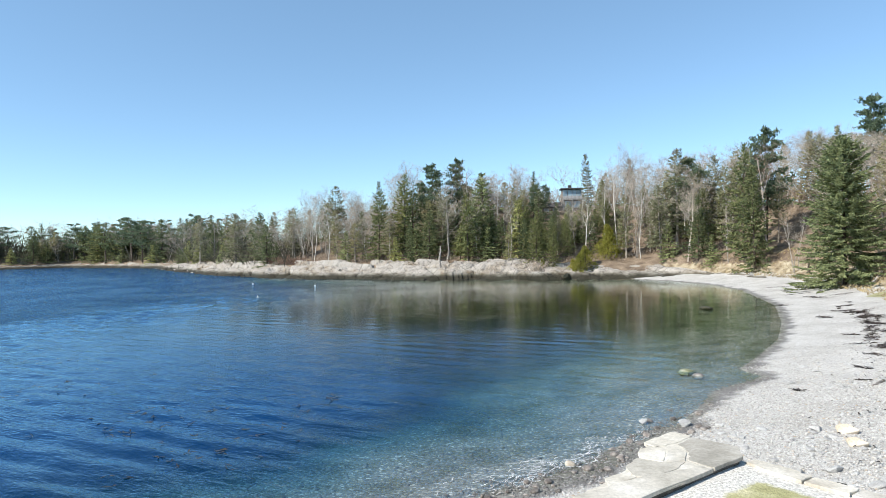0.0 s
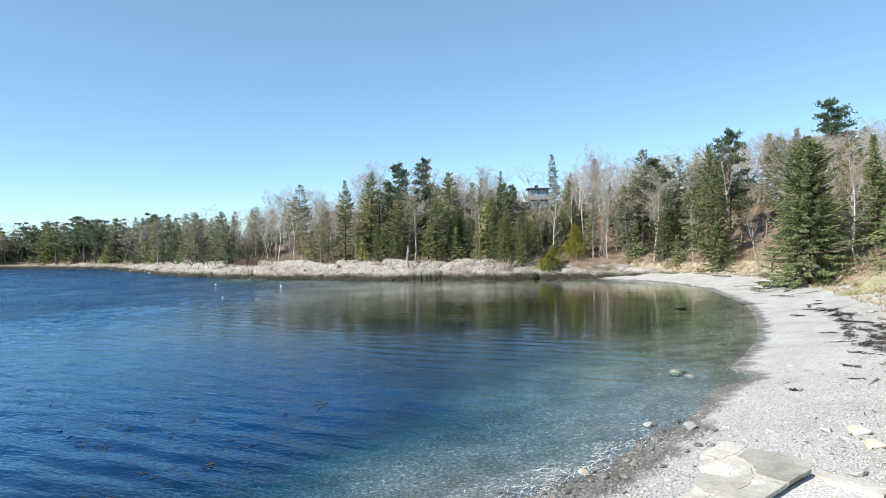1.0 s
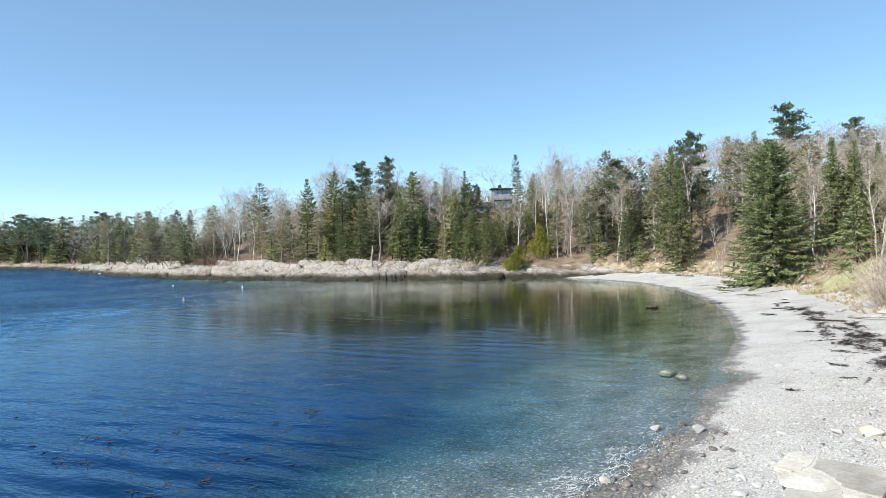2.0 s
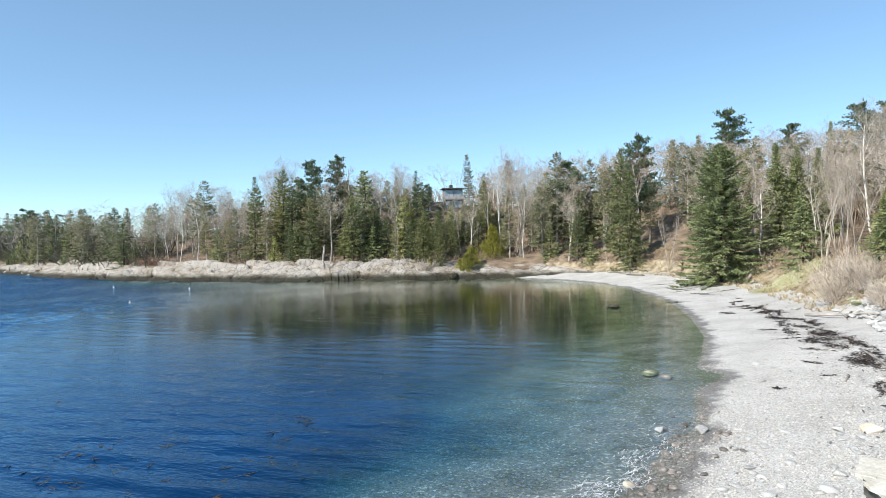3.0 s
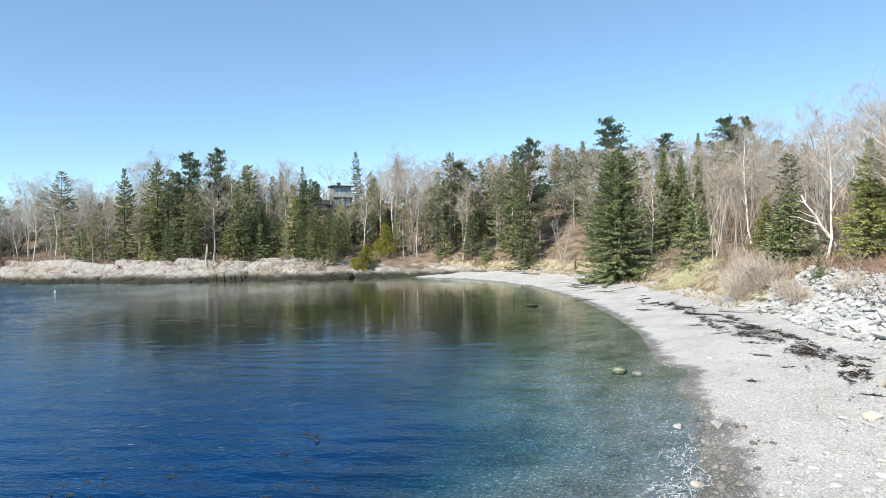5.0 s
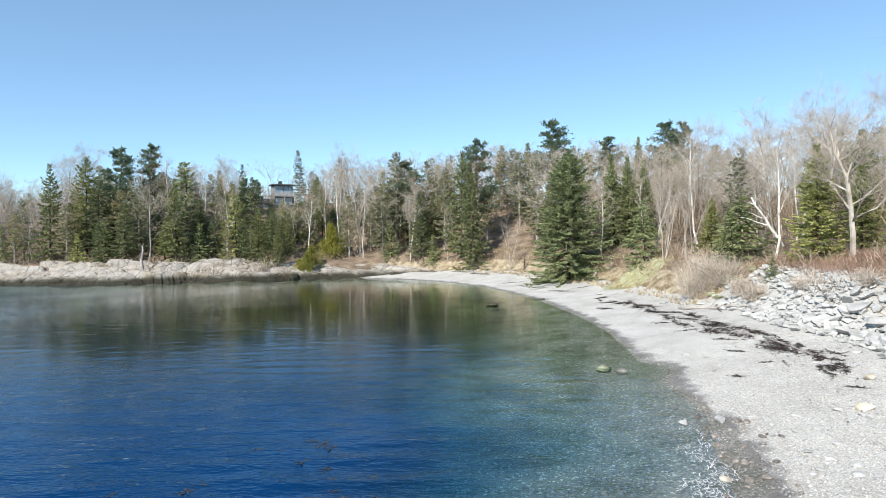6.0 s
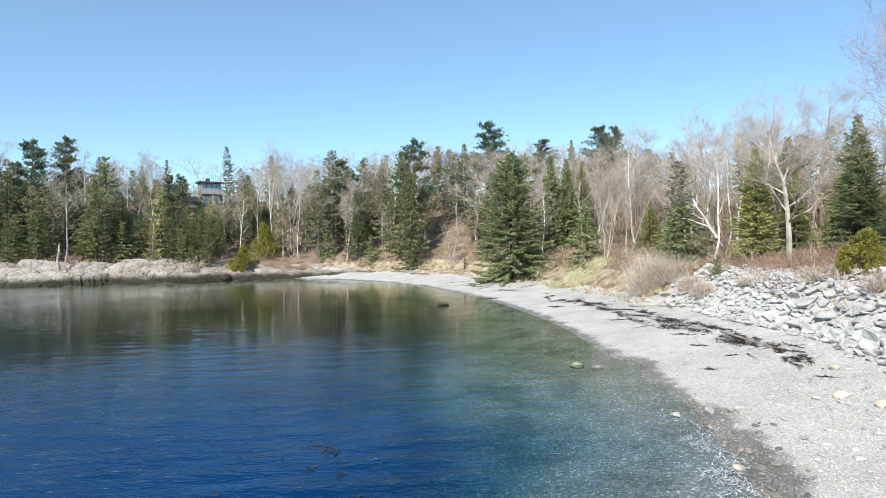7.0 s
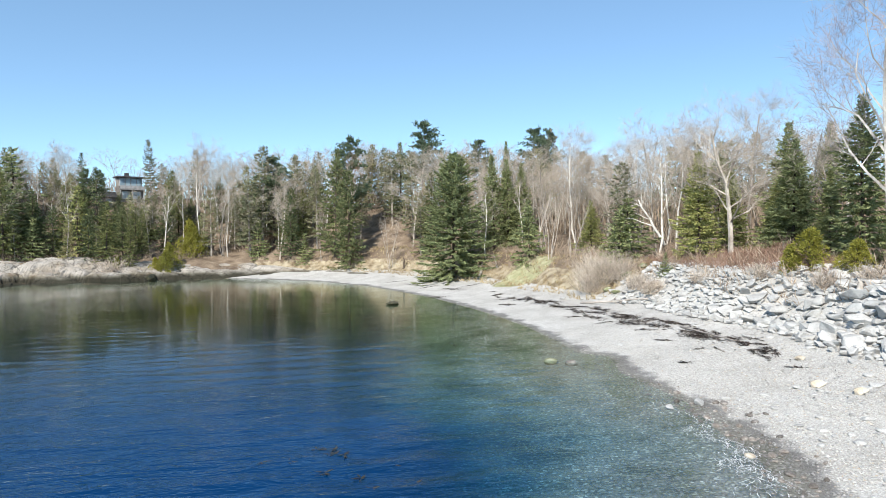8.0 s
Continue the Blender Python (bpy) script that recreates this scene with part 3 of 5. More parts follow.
bare_tree("maple", 91, 13.0, 5.0, GREY_BARK, TWIGS, 0.24, 14, girth=0.019, twig_count=3, deep=3, thick=0.0042, wander=0.13)
bare_tree("greatbirch", 93, 16.0, 6.5, PALE_BARK, TWIGS_PURPLE, 0.22, 15, girth=0.0125, twig_count=5, lean=-0.03, sub=6, deep=3, thick=0.004, wander=0.17)
bare_tree("redcrown", 95, 12.0, 3.4, GREY_BARK, TWIGS_RED, 0.4, 8, twig_count=5, sub=5)
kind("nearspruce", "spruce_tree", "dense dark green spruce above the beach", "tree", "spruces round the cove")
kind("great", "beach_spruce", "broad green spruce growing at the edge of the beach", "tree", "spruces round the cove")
kind("farspruce", "spruce_tree", "dark green spruce on the far shore", "tree", "spruces on the far shore")
kind("farpine", "pine_tree", "dark spreading pine on the far shore", "tree", "pines on the far shore")
kind("farbare", "bare_tree", "leafless grey broadleaved tree with fine twigs", "tree", "leafless trees on the hill")
kind("greatbirch", "white_birch", "large leafless white birch with twisting limbs", "tree", "birches")
kind("spruce", "spruce_tree", "dense dark green spruce standing in the shore woods", "tree", "spruces round the cove")
kind("young", "young_spruce", "low bright green young spruce on the bank", "tree", "young spruces")
kind("thin", "thin_spruce", "grey-green spruce with thinning lichen-hung boughs", "tree", "thin spruces")
kind("cedar", "cedar_tree", "yellow-green cedar with rounded dense sprays", "tree", "cedars")
kind("pine", "pine_tree", "tall dark pine with open layered crown", "tree", "pines above the woods")
kind("bare", "bare_tree", "leafless grey broadleaved tree with fine twigs", "tree", "leafless trees on the hill")
kind("birch", "birch_tree", "leafless birch with pale bark", "tree", "birches")
kind("clump", "bare_tree_clump", "clump of leafless grey stems from one stool", "tree", "leafless clumps")
kind("maple", "maple_tree", "leafless grey maple with wide low limbs", "tree", "maples above the beach")
kind("redcrown", "budding_tree", "leafless tree with reddish budding twigs", "tree", "budding trees")

# ---- ground, ledge and water ----
def grid_lines(*runs):
    return np.unique(np.concatenate([np.linspace(a, b, n) for a, b, n in runs]))


gx = grid_lines((-2500, -300, 12), (-300, -70, 40), (-70, -20, 40), (-20, 48, 115), (48, 110, 28), (110, 2500, 14))
gy = grid_lines((-2500, -20, 14), (-20, 5, 40), (5, 60, 93), (60, 150, 76), (150, 300, 45), (300, 2500, 12))
GX, GY = np.meshgrid(gx, gy)
gz, gd, gs = land(GX.ravel(), GY.ravel())
inner_a = (GX.ravel() - CORNER[0]) * -EDGE_A[1] + (GY.ravel() - CORNER[1]) * EDGE_A[0]
inner_b = (GX.ravel() - CORNER[0]) * EDGE_B[1] + (GY.ravel() - CORNER[1]) * -EDGE_B[0]
nx, ny = len(gx), len(gy)
faces = [(j * nx + i, j * nx + i + 1, (j + 1) * nx + i + 1, (j + 1) * nx + i) for j in range(ny - 1) for i in range(nx - 1)]
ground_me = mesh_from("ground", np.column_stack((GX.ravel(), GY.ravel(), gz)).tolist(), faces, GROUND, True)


def attribute(me, name, values):
    a = me.attributes.new(name, "FLOAT", "POINT")
    a.data.foreach_set("value", np.asarray(values, np.float32))


bank_at = bank_foot(gs)
beach_end = bank_at + np.interp(gs, [14, 17.5, 18.5, 19.2, 19.9, 22.5], [-0.8, -0.5, -0.3, -0.2, 3.6, 3.6])
bare_shore = step(13.6, 14.6, gs)
attribute(ground_me, "beach", np.where(gd < 0, 1.0, bare_shore * step(beach_end + 0.5, beach_end - 0.5, gd)))
attribute(ground_me, "straw", bare_shore * step(beach_end - 0.7, beach_end + 0.3, gd) * step(beach_end + 2.6, beach_end + 1.2, gd) * step(19.9, 19.2, gs))
attribute(ground_me, "green", step(4.2, 2.0, np.hypot((GX.ravel() - 33.6) * 0.8, GY.ravel() - 56.5)) * 0.9)
# weedy: dark bed farther out, for weed and for light lost with depth
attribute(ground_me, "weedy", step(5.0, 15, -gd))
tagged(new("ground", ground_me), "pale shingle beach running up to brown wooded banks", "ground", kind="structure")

wx = grid_lines((-2500, -300, 12), (-300, -70, 36), (-70, -45, 26), (-45, 26, 290), (26, 60, 18))
wy = grid_lines((-2500, -40, 14), (-40, 4, 23), (4, 60, 250), (60, 90, 60), (90, 130, 30), (130, 300, 35), (300, 2500, 10))
WX, WY = np.meshgrid(wx, wy)
wd = shore(WX.ravel(), WY.ravel())[0]
nx, ny = len(wx), len(wy)
keep = (wd < 6).reshape(ny, nx)
faces = [(j * nx + i, j * nx + i + 1, (j + 1) * nx + i + 1, (j + 1) * nx + i) for j in range(ny - 1) for i in range(nx - 1) if keep[j, i] or keep[j + 1, i + 1] or keep[j, i + 1] or keep[j + 1, i]]


def wind_at(x, y):
    """How much the breeze ruffles the water there: little under the woods."""
    return (1 - 0.88 * step(-50, -14, x + 5 * wob(x, y, 0.08)) * step(14, 50, y + 6 * wob(x, y, 0.11, 3))) * (0.22 + 0.78 * step(14, -12, x)) * (1 + 3.2 * step(-20, -65, x))


def chop(x, y, d):
    """Small wind waves: many trains near one heading, dying out towards the lee shore."""
    r = random.Random(77)
    z = np.zeros(x.shape)
    for _ in range(18):
        length, head = r.uniform(0.95, 2.3), math.atan2(0.9, 0.44) + r.gauss(0, 0.32)
        k = 2 * math.pi / length
        z += 0.0066 * length ** 0.8 * np.sin(k * (x * math.cos(head) + y * math.sin(head)) + r.uniform(0, 6.3))
    fine_part = step(-48, -40, x) * step(30, 22, x) * step(0, 6, y) * step(98, 80, y)
    return z * fine_part * step(0.3, 7, -d) * (0.22 * step(85, 45, y) * step(20, 6, x) + np.clip(wind_at(x, y) - 0.09, 0.0, 1.0)) * (0.75 + 0.25 * wob(x, y, 0.07))


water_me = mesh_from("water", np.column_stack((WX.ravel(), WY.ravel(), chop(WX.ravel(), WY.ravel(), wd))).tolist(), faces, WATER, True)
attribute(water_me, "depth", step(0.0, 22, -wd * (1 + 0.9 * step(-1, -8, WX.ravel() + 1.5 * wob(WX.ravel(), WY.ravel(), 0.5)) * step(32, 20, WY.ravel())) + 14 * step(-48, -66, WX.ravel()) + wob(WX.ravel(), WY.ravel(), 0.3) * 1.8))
# open: where the water colour stands for mirrored sky rather than woods
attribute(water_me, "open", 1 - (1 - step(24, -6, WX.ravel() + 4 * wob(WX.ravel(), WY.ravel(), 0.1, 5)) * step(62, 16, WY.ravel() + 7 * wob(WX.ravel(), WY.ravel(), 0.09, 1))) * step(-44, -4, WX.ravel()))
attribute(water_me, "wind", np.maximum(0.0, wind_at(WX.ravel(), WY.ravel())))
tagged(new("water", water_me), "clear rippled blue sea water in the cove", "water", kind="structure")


def ledge_strip():
    """The granite shelf along the wooded shore: tilted slabs with open joints, sinking into the beach at its end."""
    pts, place = [], []
    for i in range(17):
        a, b = Vector(SHORE[i]), Vector(SHORE[i + 1])
        n = int((b - a).length / (0.3 if i > 6 else 0.6 if i > 2 else 1.4))
        pts += [a.lerp(b, j / n) for j in range(n)]
        place += [i + j / n for j in range(n)]
    sm = np.array(pts)
    for _ in range(16):
        sm[1:-1] = (sm[:-2] + sm[1:-1] * 2 + sm[2:]) / 4
    tang = np.gradient(sm, axis=0)
    run = np.concatenate(([0], np.cumsum(np.linalg.norm(np.diff(sm, axis=0), axis=1))))
    tang /= np.linalg.norm(tang, axis=1)[:, None]
    inward = np.column_stack((-tang[:, 1], tang[:, 0]))
    rows = np.concatenate((np.linspace(-1.6, 7.0, 38), np.linspace(7.6, 10.5, 5)))
    field = (sm[:, None, :] + inward[:, None, :] * rows[None, :, None]).reshape(-1, 2)
    under = land(field[:, 0], field[:, 1])[0].reshape(len(sm), len(rows))
    profile = ((-2.5, -0.6, 0.0, 0.5, 2.0, 4.5, 7.0, 11.0), (-1.3, -0.5, 0.1, 0.8, 1.6, 2.7, 3.4, 3.7))

    def slabs(u, v, fu, fv, seed):
        """The joint's depth there, the slab's middle and its own chance."""
        near, cells = noise.voronoi(Vector((u * fu + v * fu * 0.5, v * fv - u * fv * 0.12, seed)))
        cu, cv = cells[0].x / fu, cells[0].y / fv
        det = 1 + 0.5 * 0.12
        mu = (cu - 0.5 * cv) / det
        return min(1.0, (near[1] - near[0]) * 6), mu, cv + 0.12 * mu, cells[0]

    verts, faces = [], []
    for i, (p, n) in enumerate(zip(sm, inward)):
        u, s = float(run[i]), place[i]
        back = float(np.interp(s, (13.2, 14.0, 15.0, 17.0), (0.0, 1.5, 4.2, 6.5)))
        low = float(np.interp(s, (0.0, 5.0, 7.0, 12.0, 13.4, 15.0, 16.2, 17.0), (0.5, 0.6, 1.0, 1.0, 0.72, 0.7, 0.55, 0.2)))
        bay = 1.1 * noise.noise(Vector((u * 0.09, 7.0, 0.0))) + 0.5 * noise.noise(Vector((u * 0.3, 3.0, 0.0)))
        for j, v in enumerate(rows):
            x, y = p + n * v
            crack, mu, mv, c = slabs(u, v, 0.12, 0.36, 0.0)
            r1, r2, r3 = (noise.cell(c * 7.3) - 0.5, noise.cell(c * 5.1 + Vector((9, 2, 0))) - 0.5, noise.cell(c * 3.7 + Vector((4, 8, 0))) - 0.5)
            small, su, sv, sc = slabs(u, v, 0.35, 0.8, 5.0)
            q = noise.cell(sc * 6.1) - 0.5
            h = float(np.interp(mv + bay - back, *profile)) + (v - mv) * (0.42 + 0.5 * r1) + (u - mu) * 0.1 * r2 + 0.4 * r3
            h = h * 0.65 + 0.35 * float(np.interp(v + bay - back, *profile))
            h += 0.16 * q + 0.07 * noise.fractal(Vector((x * 0.9, y * 0.9, 1.0)), 0.9, 2.0, 3) - 0.75 * (1 - crack) ** 2 - 0.22 * (1 - small) ** 2
            h *= low
            g = float(under[i, j])
            if s > 12.0 and back + 0.3 < v < back + 4.8:
                h = max(h, g + 0.08 + 0.3 * q + 0.25 * r3)
            if back and v < back:
                h = min(h, g - 0.05)
            if v > 7:
                h += (g - 0.7 - h) * float(step(7.0, 10.5, v))
            verts.append((x, y, h))
    m = len(rows)
    for i in range(len(sm) - 1):
        for j in range(m - 1):
            faces.append((i * m + j, (i + 1) * m + j, (i + 1) * m + j + 1, i * m + j + 1))
    me = mesh_from("rock_ledge", verts, faces, LEDGE)
    tagged(new("rock_ledge", me), "pale cracked granite ledge with dark tide band", "rock ledge", kind="structure")


ledge_strip()

# ---- woods: the trees that stand out ----
plant("thin", -76.1, 173.5, 10.7, 0.9)
plant("spruce", -62.7, 155.8, 10.8, 0.6)
plant("thin", -52.4, 143.1, 12.4)
plant("bare", -46.9, 139.2, 14.3, 0.8)
plant("birch", -45.0, 134.6, 13.5, 0.8)
plant("thin", -41.3, 138.4, 15.9)
plant("bare", -44.6, 142.4, 13.8, 0.8)
plant("birch", -40.6, 131.0, 13.9, 0.8)
plant("young", -36.2, 128.7, 7.1, 1.1)
plant("thin", -33.2, 131.6, 10.2)
plant("bare", -38.1, 145.8, 12.4)
plant("spruce", -28.9, 128.3, 16.4, 0.7)
plant("bare", -28.8, 140.6, 14.7, 0.9)
plant("spruce", -23.6, 129.1, 16.9, 0.8)
plant("spruce", -21.2, 121.4, 7.5, 0.8)
plant("young", -24.2, 122.6, 5.3)
plant("bare", -23.3, 142.4, 13.7)
plant("pine", -18.0, 133.1, 15.6, 0.8)
plant("birch", -14.7, 131.7, 14.4, 0.6)
plant("pine", -13.4, 135.6, 14.5, 0.7)
plant("redcrown", -10.5, 132.1, 14.4, 0.9)
plant("spruce", -9.6, 117.9, 13.4, 0.9)
plant("spruce", -19.5, 129.3, 10.7)
plant("spruce", -5.8, 121.9, 9.5)
plant("bare", -5.6, 136.7, 9.2, 0.9)
plant("birch", -1.8, 117.6, 13.4, 0.6)
plant("bare", 0.8, 136.6, 9.6)
plant("thin", -2.1, 114.6, 7.7, 0.8)
plant("spruce", -3.5, 119.3, 7.9, 0.9)
plant("pine", 5.5, 133.3, 6.8, 0.8)
plant("spruce", 2.9, 113.6, 9.7, 0.75)
plant("spruce", 5.7, 112.0, 8.1, 0.75)
plant("spruce", 0.7, 114.9, 8.0, 0.7)
plant("cedar", 12.5, 110.0, 6.4, 0.9)
plant("cedar", 10.1, 109.2, 4.4)
plant("cedar", 11.3, 111.0, 4.4)
plant("cedar", 13.9, 111.8, 5.2)
plant("cedar", 9.0, 110.8, 2.8)
plant("cedar", 3.9, 111.3, 3.0, 0.8)
plant("thin", 9.8, 122.6, 8.0, 0.8)
plant("thin", 14.3, 135.0, 12.1, 0.75)
plant("birch", 16.8, 115.6, 16.9, 0.7)
plant("bare", 20.0, 123.2, 15.9, 0.8)
plant("birch", 15.5, 118.7, 13.9, 0.7)
plant("birch", 20.7, 112.7, 15.0, 0.7)
plant("clump", 17.6, 108.9, 8.7, 0.9)
plant("redcrown", 20.1, 127.7, 14.1, 0.8)
plant("thin", 22.7, 108.8, 12.4, 0.9)
plant("thin", 27.0, 113.2, 17.2, 1.1)
plant("pine", 29.2, 113.7, 14.9, 0.8)
plant("bare", 25.6, 103.8, 13.7, 0.7)
plant("young", 21.6, 104.1, 6.2)
plant("spruce", 25.6, 100.5, 10.4, 0.75)
plant("young", 26.6, 97.4, 4.7)
plant("birch", 28.7, 95.7, 8.8, 0.7)
plant("spruce", 33.0, 98.6, 17.4, 0.65)
plant("spruce", 31.5, 91.5, 14.9, 0.85)
plant("thin", 32.2, 103.1, 13.7, 0.8)
plant("pine", 37.7, 102.3, 17.3, 0.75)
plant("redcrown", 35.9, 96.9, 16.1, 0.8)
plant("thin", 38.7, 100.4, 10.4, 0.7)
plant("bare", 46.3, 114.6, 11.2)
plant("bare", 50.7, 118.5, 13.0, 1.1)
plant("clump", 35.6, 86.4, 8.4)
plant("great", 33.5, 68.9, 15.3)
plant("spruce", 39.5, 81.7, 11.4)
plant("thin", 42.7, 90.6, 13.9)
plant("spruce", 48.5, 102.9, 13.4, 0.9)
plant("pine", 52.9, 102.5, 15.7, 0.9)
plant("thin", 38.3, 82.5, 9.3, 0.9)
plant("birch", 37.1, 66.9, 9.1, 1.1)
plant("nearspruce", 41.3, 70.0, 12.4, 0.8)
plant("nearspruce", 43.3, 69.6, 11.6, 0.8)
plant("nearspruce", 45.2, 69.3, 10.7, 0.8)
plant("young", 36.1, 58.4, 6.8)
plant("nearspruce", 63.2, 91.2, 11.3, 0.7)
plant("pine", 58.8, 92.7, 11.2, 0.8)
plant("pine", 58.9, 79.6, 12.9, 0.8)
plant("pine", 64.6, 82.8, 12.7, 0.8)
plant("bare", 52.9, 91.6, 7.2)
plant("bare", 39.5, 60.6, 10.0, 0.9)
plant("bare", 50.7, 66.2, 13.5, 0.9)
plant("bare", 45.3, 58.7, 11.7, 0.9)
plant("clump", 35.7, 51.9, 8.8, 1.1)
plant("clump", 35.5, 55.0, 7.9)
plant("bare", 47.0, 56.2, 11.5)
plant("birch", 33.1, 39.8, 10.8)
plant("birch", 41.6, 44.6, 10.5)
plant("maple", 31.9, 32.6, 11.7)
plant("bare", 45.6, 43.9, 11.5, 1.1)
plant("bare", 48.4, 39.5, 12.9)
plant("young", 32.6, 42.6, 5.8, 1.5)
plant("young", 27.4, 35.2, 1.8, 1.2)
plant("young", 31.6, 42.7, 4.7, 1.2)
plant("nearspruce", 46.7, 34.9, 8.5, 0.9)
plant("bare", 40.1, 34.2, 6.7)
plant("nearspruce", 36.9, 31.7, 5.4)
plant("nearspruce", 28.5, 22.5, 10.5)
plant("nearspruce", 31.7, 25.5, 6.0, 0.9)
plant("cedar", 24.8, 23.9, 2.8, 1.4)
plant("cedar", 24.0, 21.1, 2.2, 1.4)
plant("cedar", 24.8, 25.0, 1.9)
plant("greatbirch", 25.6, 19.8, 18.0)
plant("spruce", 1.5, 122.0, 8.8, 0.9)
plant("spruce", 5.8, 117.2, 8.8, 0.8)
plant("spruce", 8.5, 116.6, 8.0, 0.8)
plant("thin", 12.0, 124.3, 7.2, 0.8)
plant("maple", -0.7, 136.1, 9.9, 0.75)
plant("pine", 2.8, 131.9, 7.9, 0.7)
plant("spruce", -7.9, 126.7, 7.5)
plant("spruce", -5.0, 124.7, 7.1)
plant("spruce", -0.7, 124.5, 6.6)
plant("spruce", 4.1, 123.6, 6.4)
plant("spruce", 8.6, 121.7, 6.7, 0.9)
plant("spruce", 14.0, 121.5, 7.0, 0.9)
plant("spruce", -9.9, 127.5, 8.9)
plant("young", 11.5, 124.4, 4.3, 1.2)
plant("young", 6.8, 127.2, 2.7, 1.2)
plant("young", 2.3, 127.9, 2.9, 1.2)
plant("young", 8.9, 125.7, 5.0, 1.1)
plant("spruce", 6.8, 129.2, 3.1, 0.8)
plant("young", 10.7, 124.3, 5.8, 1.1)
plant("young", 9.8, 130.6, 4.3, 1.2)
plant("young", 12.2, 128.4, 4.9, 1.2)
plant("spruce", 7.3, 127.0, 6.3, 0.9)

# the denser wood behind, by chance but the same each time
rng = random.Random(5)


def skyline(x, y):
    """How high the tops of the wood reach there."""
    back = np.interp(x, [-400, -130, -60, -40, -20, 10, 30, 60, 90], [22, 21, 17, 18.5, 22, 23, 24, 26, 27])
    side = np.interp(y, [10, 40, 75, 100], [15, 18, 20, 24])
    if 4 < x < 15.5 and 108 < y < 138:
        return 15.5
    return float(back if y > 100 else side)


def fill(count, keys, x0, x1, y0, y1, d0, d1, h0, h1, gap=2.0, spread=1.0):
    made, rs = 0, np.random.RandomState(count + int(abs(x0)))
    xs, ys = rs.uniform(x0, x1, count * 40), rs.uniform(y0, y1, count * 40)
    zs, ds, _ = land(xs, ys)
    for x, y, z, d in zip(xs.tolist(), ys.tolist(), zs.tolist(), ds.tolist()):
        if made == count:
            break
        if not d0 < d < d1 or min(((x - a) ** 2 + (y - b) ** 2 for a, b in PLANTED), default=99) < gap * gap:
            continue
        if abs(x - 38) < 5 + 0.1 * d and 88 < y < 112 or math.hypot(x - 10, y - 138) < 7:
            continue
        h = min(rng.uniform(h0, h1), skyline(x, y) * rng.uniform(0.88, 1.0) - z)
        if h < 3.5:
            continue
        plant(rng.choice(keys), x, y, h, spread * rng.uniform(0.85, 1.1))
        made += 1


fill(46, ["spruce", "thin", "farbare", "young", "birch", "thin", "spruce"], -22, 26, 104, 140, 8, 24, 4, 14, 2.4, 1.1)
fill(34, ["spruce", "farspruce", "thin", "farbare"], -26, 14, 114, 137, 12, 30, 4, 12, 2.2, 1.0)
fill(46, ["farbare", "farbare", "birch", "bare", "thin"], -66, -18, 108, 150, 8, 26, 6, 12, 2.3, 1.1)
fill(120, ["farbare", "farbare", "farbare", "birch", "thin"], -60, 75, 108, 165, 18, 48, 9, 14, 2.2, 1.1)
fill(36, ["thin", "thin", "farbare", "birch", "spruce"], 18, 42, 92, 122, 9, 30, 7, 14, 2.2)
fill(70, ["farbare", "farbare", "clump", "thin", "farbare", "birch"], 36, 75, 62, 120, 12, 42, 8, 15, 2.2)
fill(84, ["farbare", "farbare", "farbare", "birch", "farbare"], 34, 90, 15, 80, 17, 42, 8, 14, 2.2)
fill(20, ["young", "nearspruce", "thin", "thin"], 32, 75, 15, 75, 14, 40, 5, 12, 2.2, 1.1)
fill(92, ["farpine", "farspruce", "thin", "farbare", "farspruce", "farbare"], -240, -56, 125, 300, 5, 32, 9, 18, 2.4, 1.3)
fill(100, ["farpine", "farspruce", "farbare", "farspruce", "farpine"], -370, -120, 195, 330, 5, 34, 12, 20, 2.6, 1.5)
fill(26, ["young", "farspruce"], -240, -50, 125, 290, 5, 10, 4, 7, 2.2, 1.3)


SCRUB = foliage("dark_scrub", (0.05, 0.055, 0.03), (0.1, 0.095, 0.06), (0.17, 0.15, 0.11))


def brush(name, label, count, x0, x1, y0, y1, test, h0, h1, material, width=0.014, splay=0.5):
    """A tangle of thin upright stems over a stretch of ground, nobody could count them."""
    rng = random.Random(len(name) * 7 + count)
    xs, ys = np.random.RandomState(count).uniform((x0, y0), (x1, y1), (count, 2)).T
    zs, ds, ss = land(xs, ys)
    bits = Bits()
    for x, y, z, ok in zip(xs, ys, zs, test(xs, ys, ds, ss)):
        if not ok:
            continue
        p = Vector((x, y, z - 0.05))
        for _ in range(4):
            d = Vector((rng.gauss(0, splay), rng.gauss(0, splay), 1)).normalized()
            length = rng.uniform(h0, h1)
            bits.kite(p, d, d.cross(Vector((rng.gauss(0, 1), rng.gauss(0, 1), 0.2))).normalized(), length, width)
            q = p + d * length * rng.uniform(0.4, 0.7)
            d = (d + Vector((rng.gauss(0, 0.7), rng.gauss(0, 0.7), rng.gauss(0, 0.3)))).normalized()
            bits.kite(q, d, d.cross(Vector((rng.gauss(0, 1), rng.gauss(0, 1), 0.2))).normalized(), length * 0.6, width * 0.8)
    return tagged(new(name, bits.mesh(name, material)), label, "undergrowth", kind="stuff")


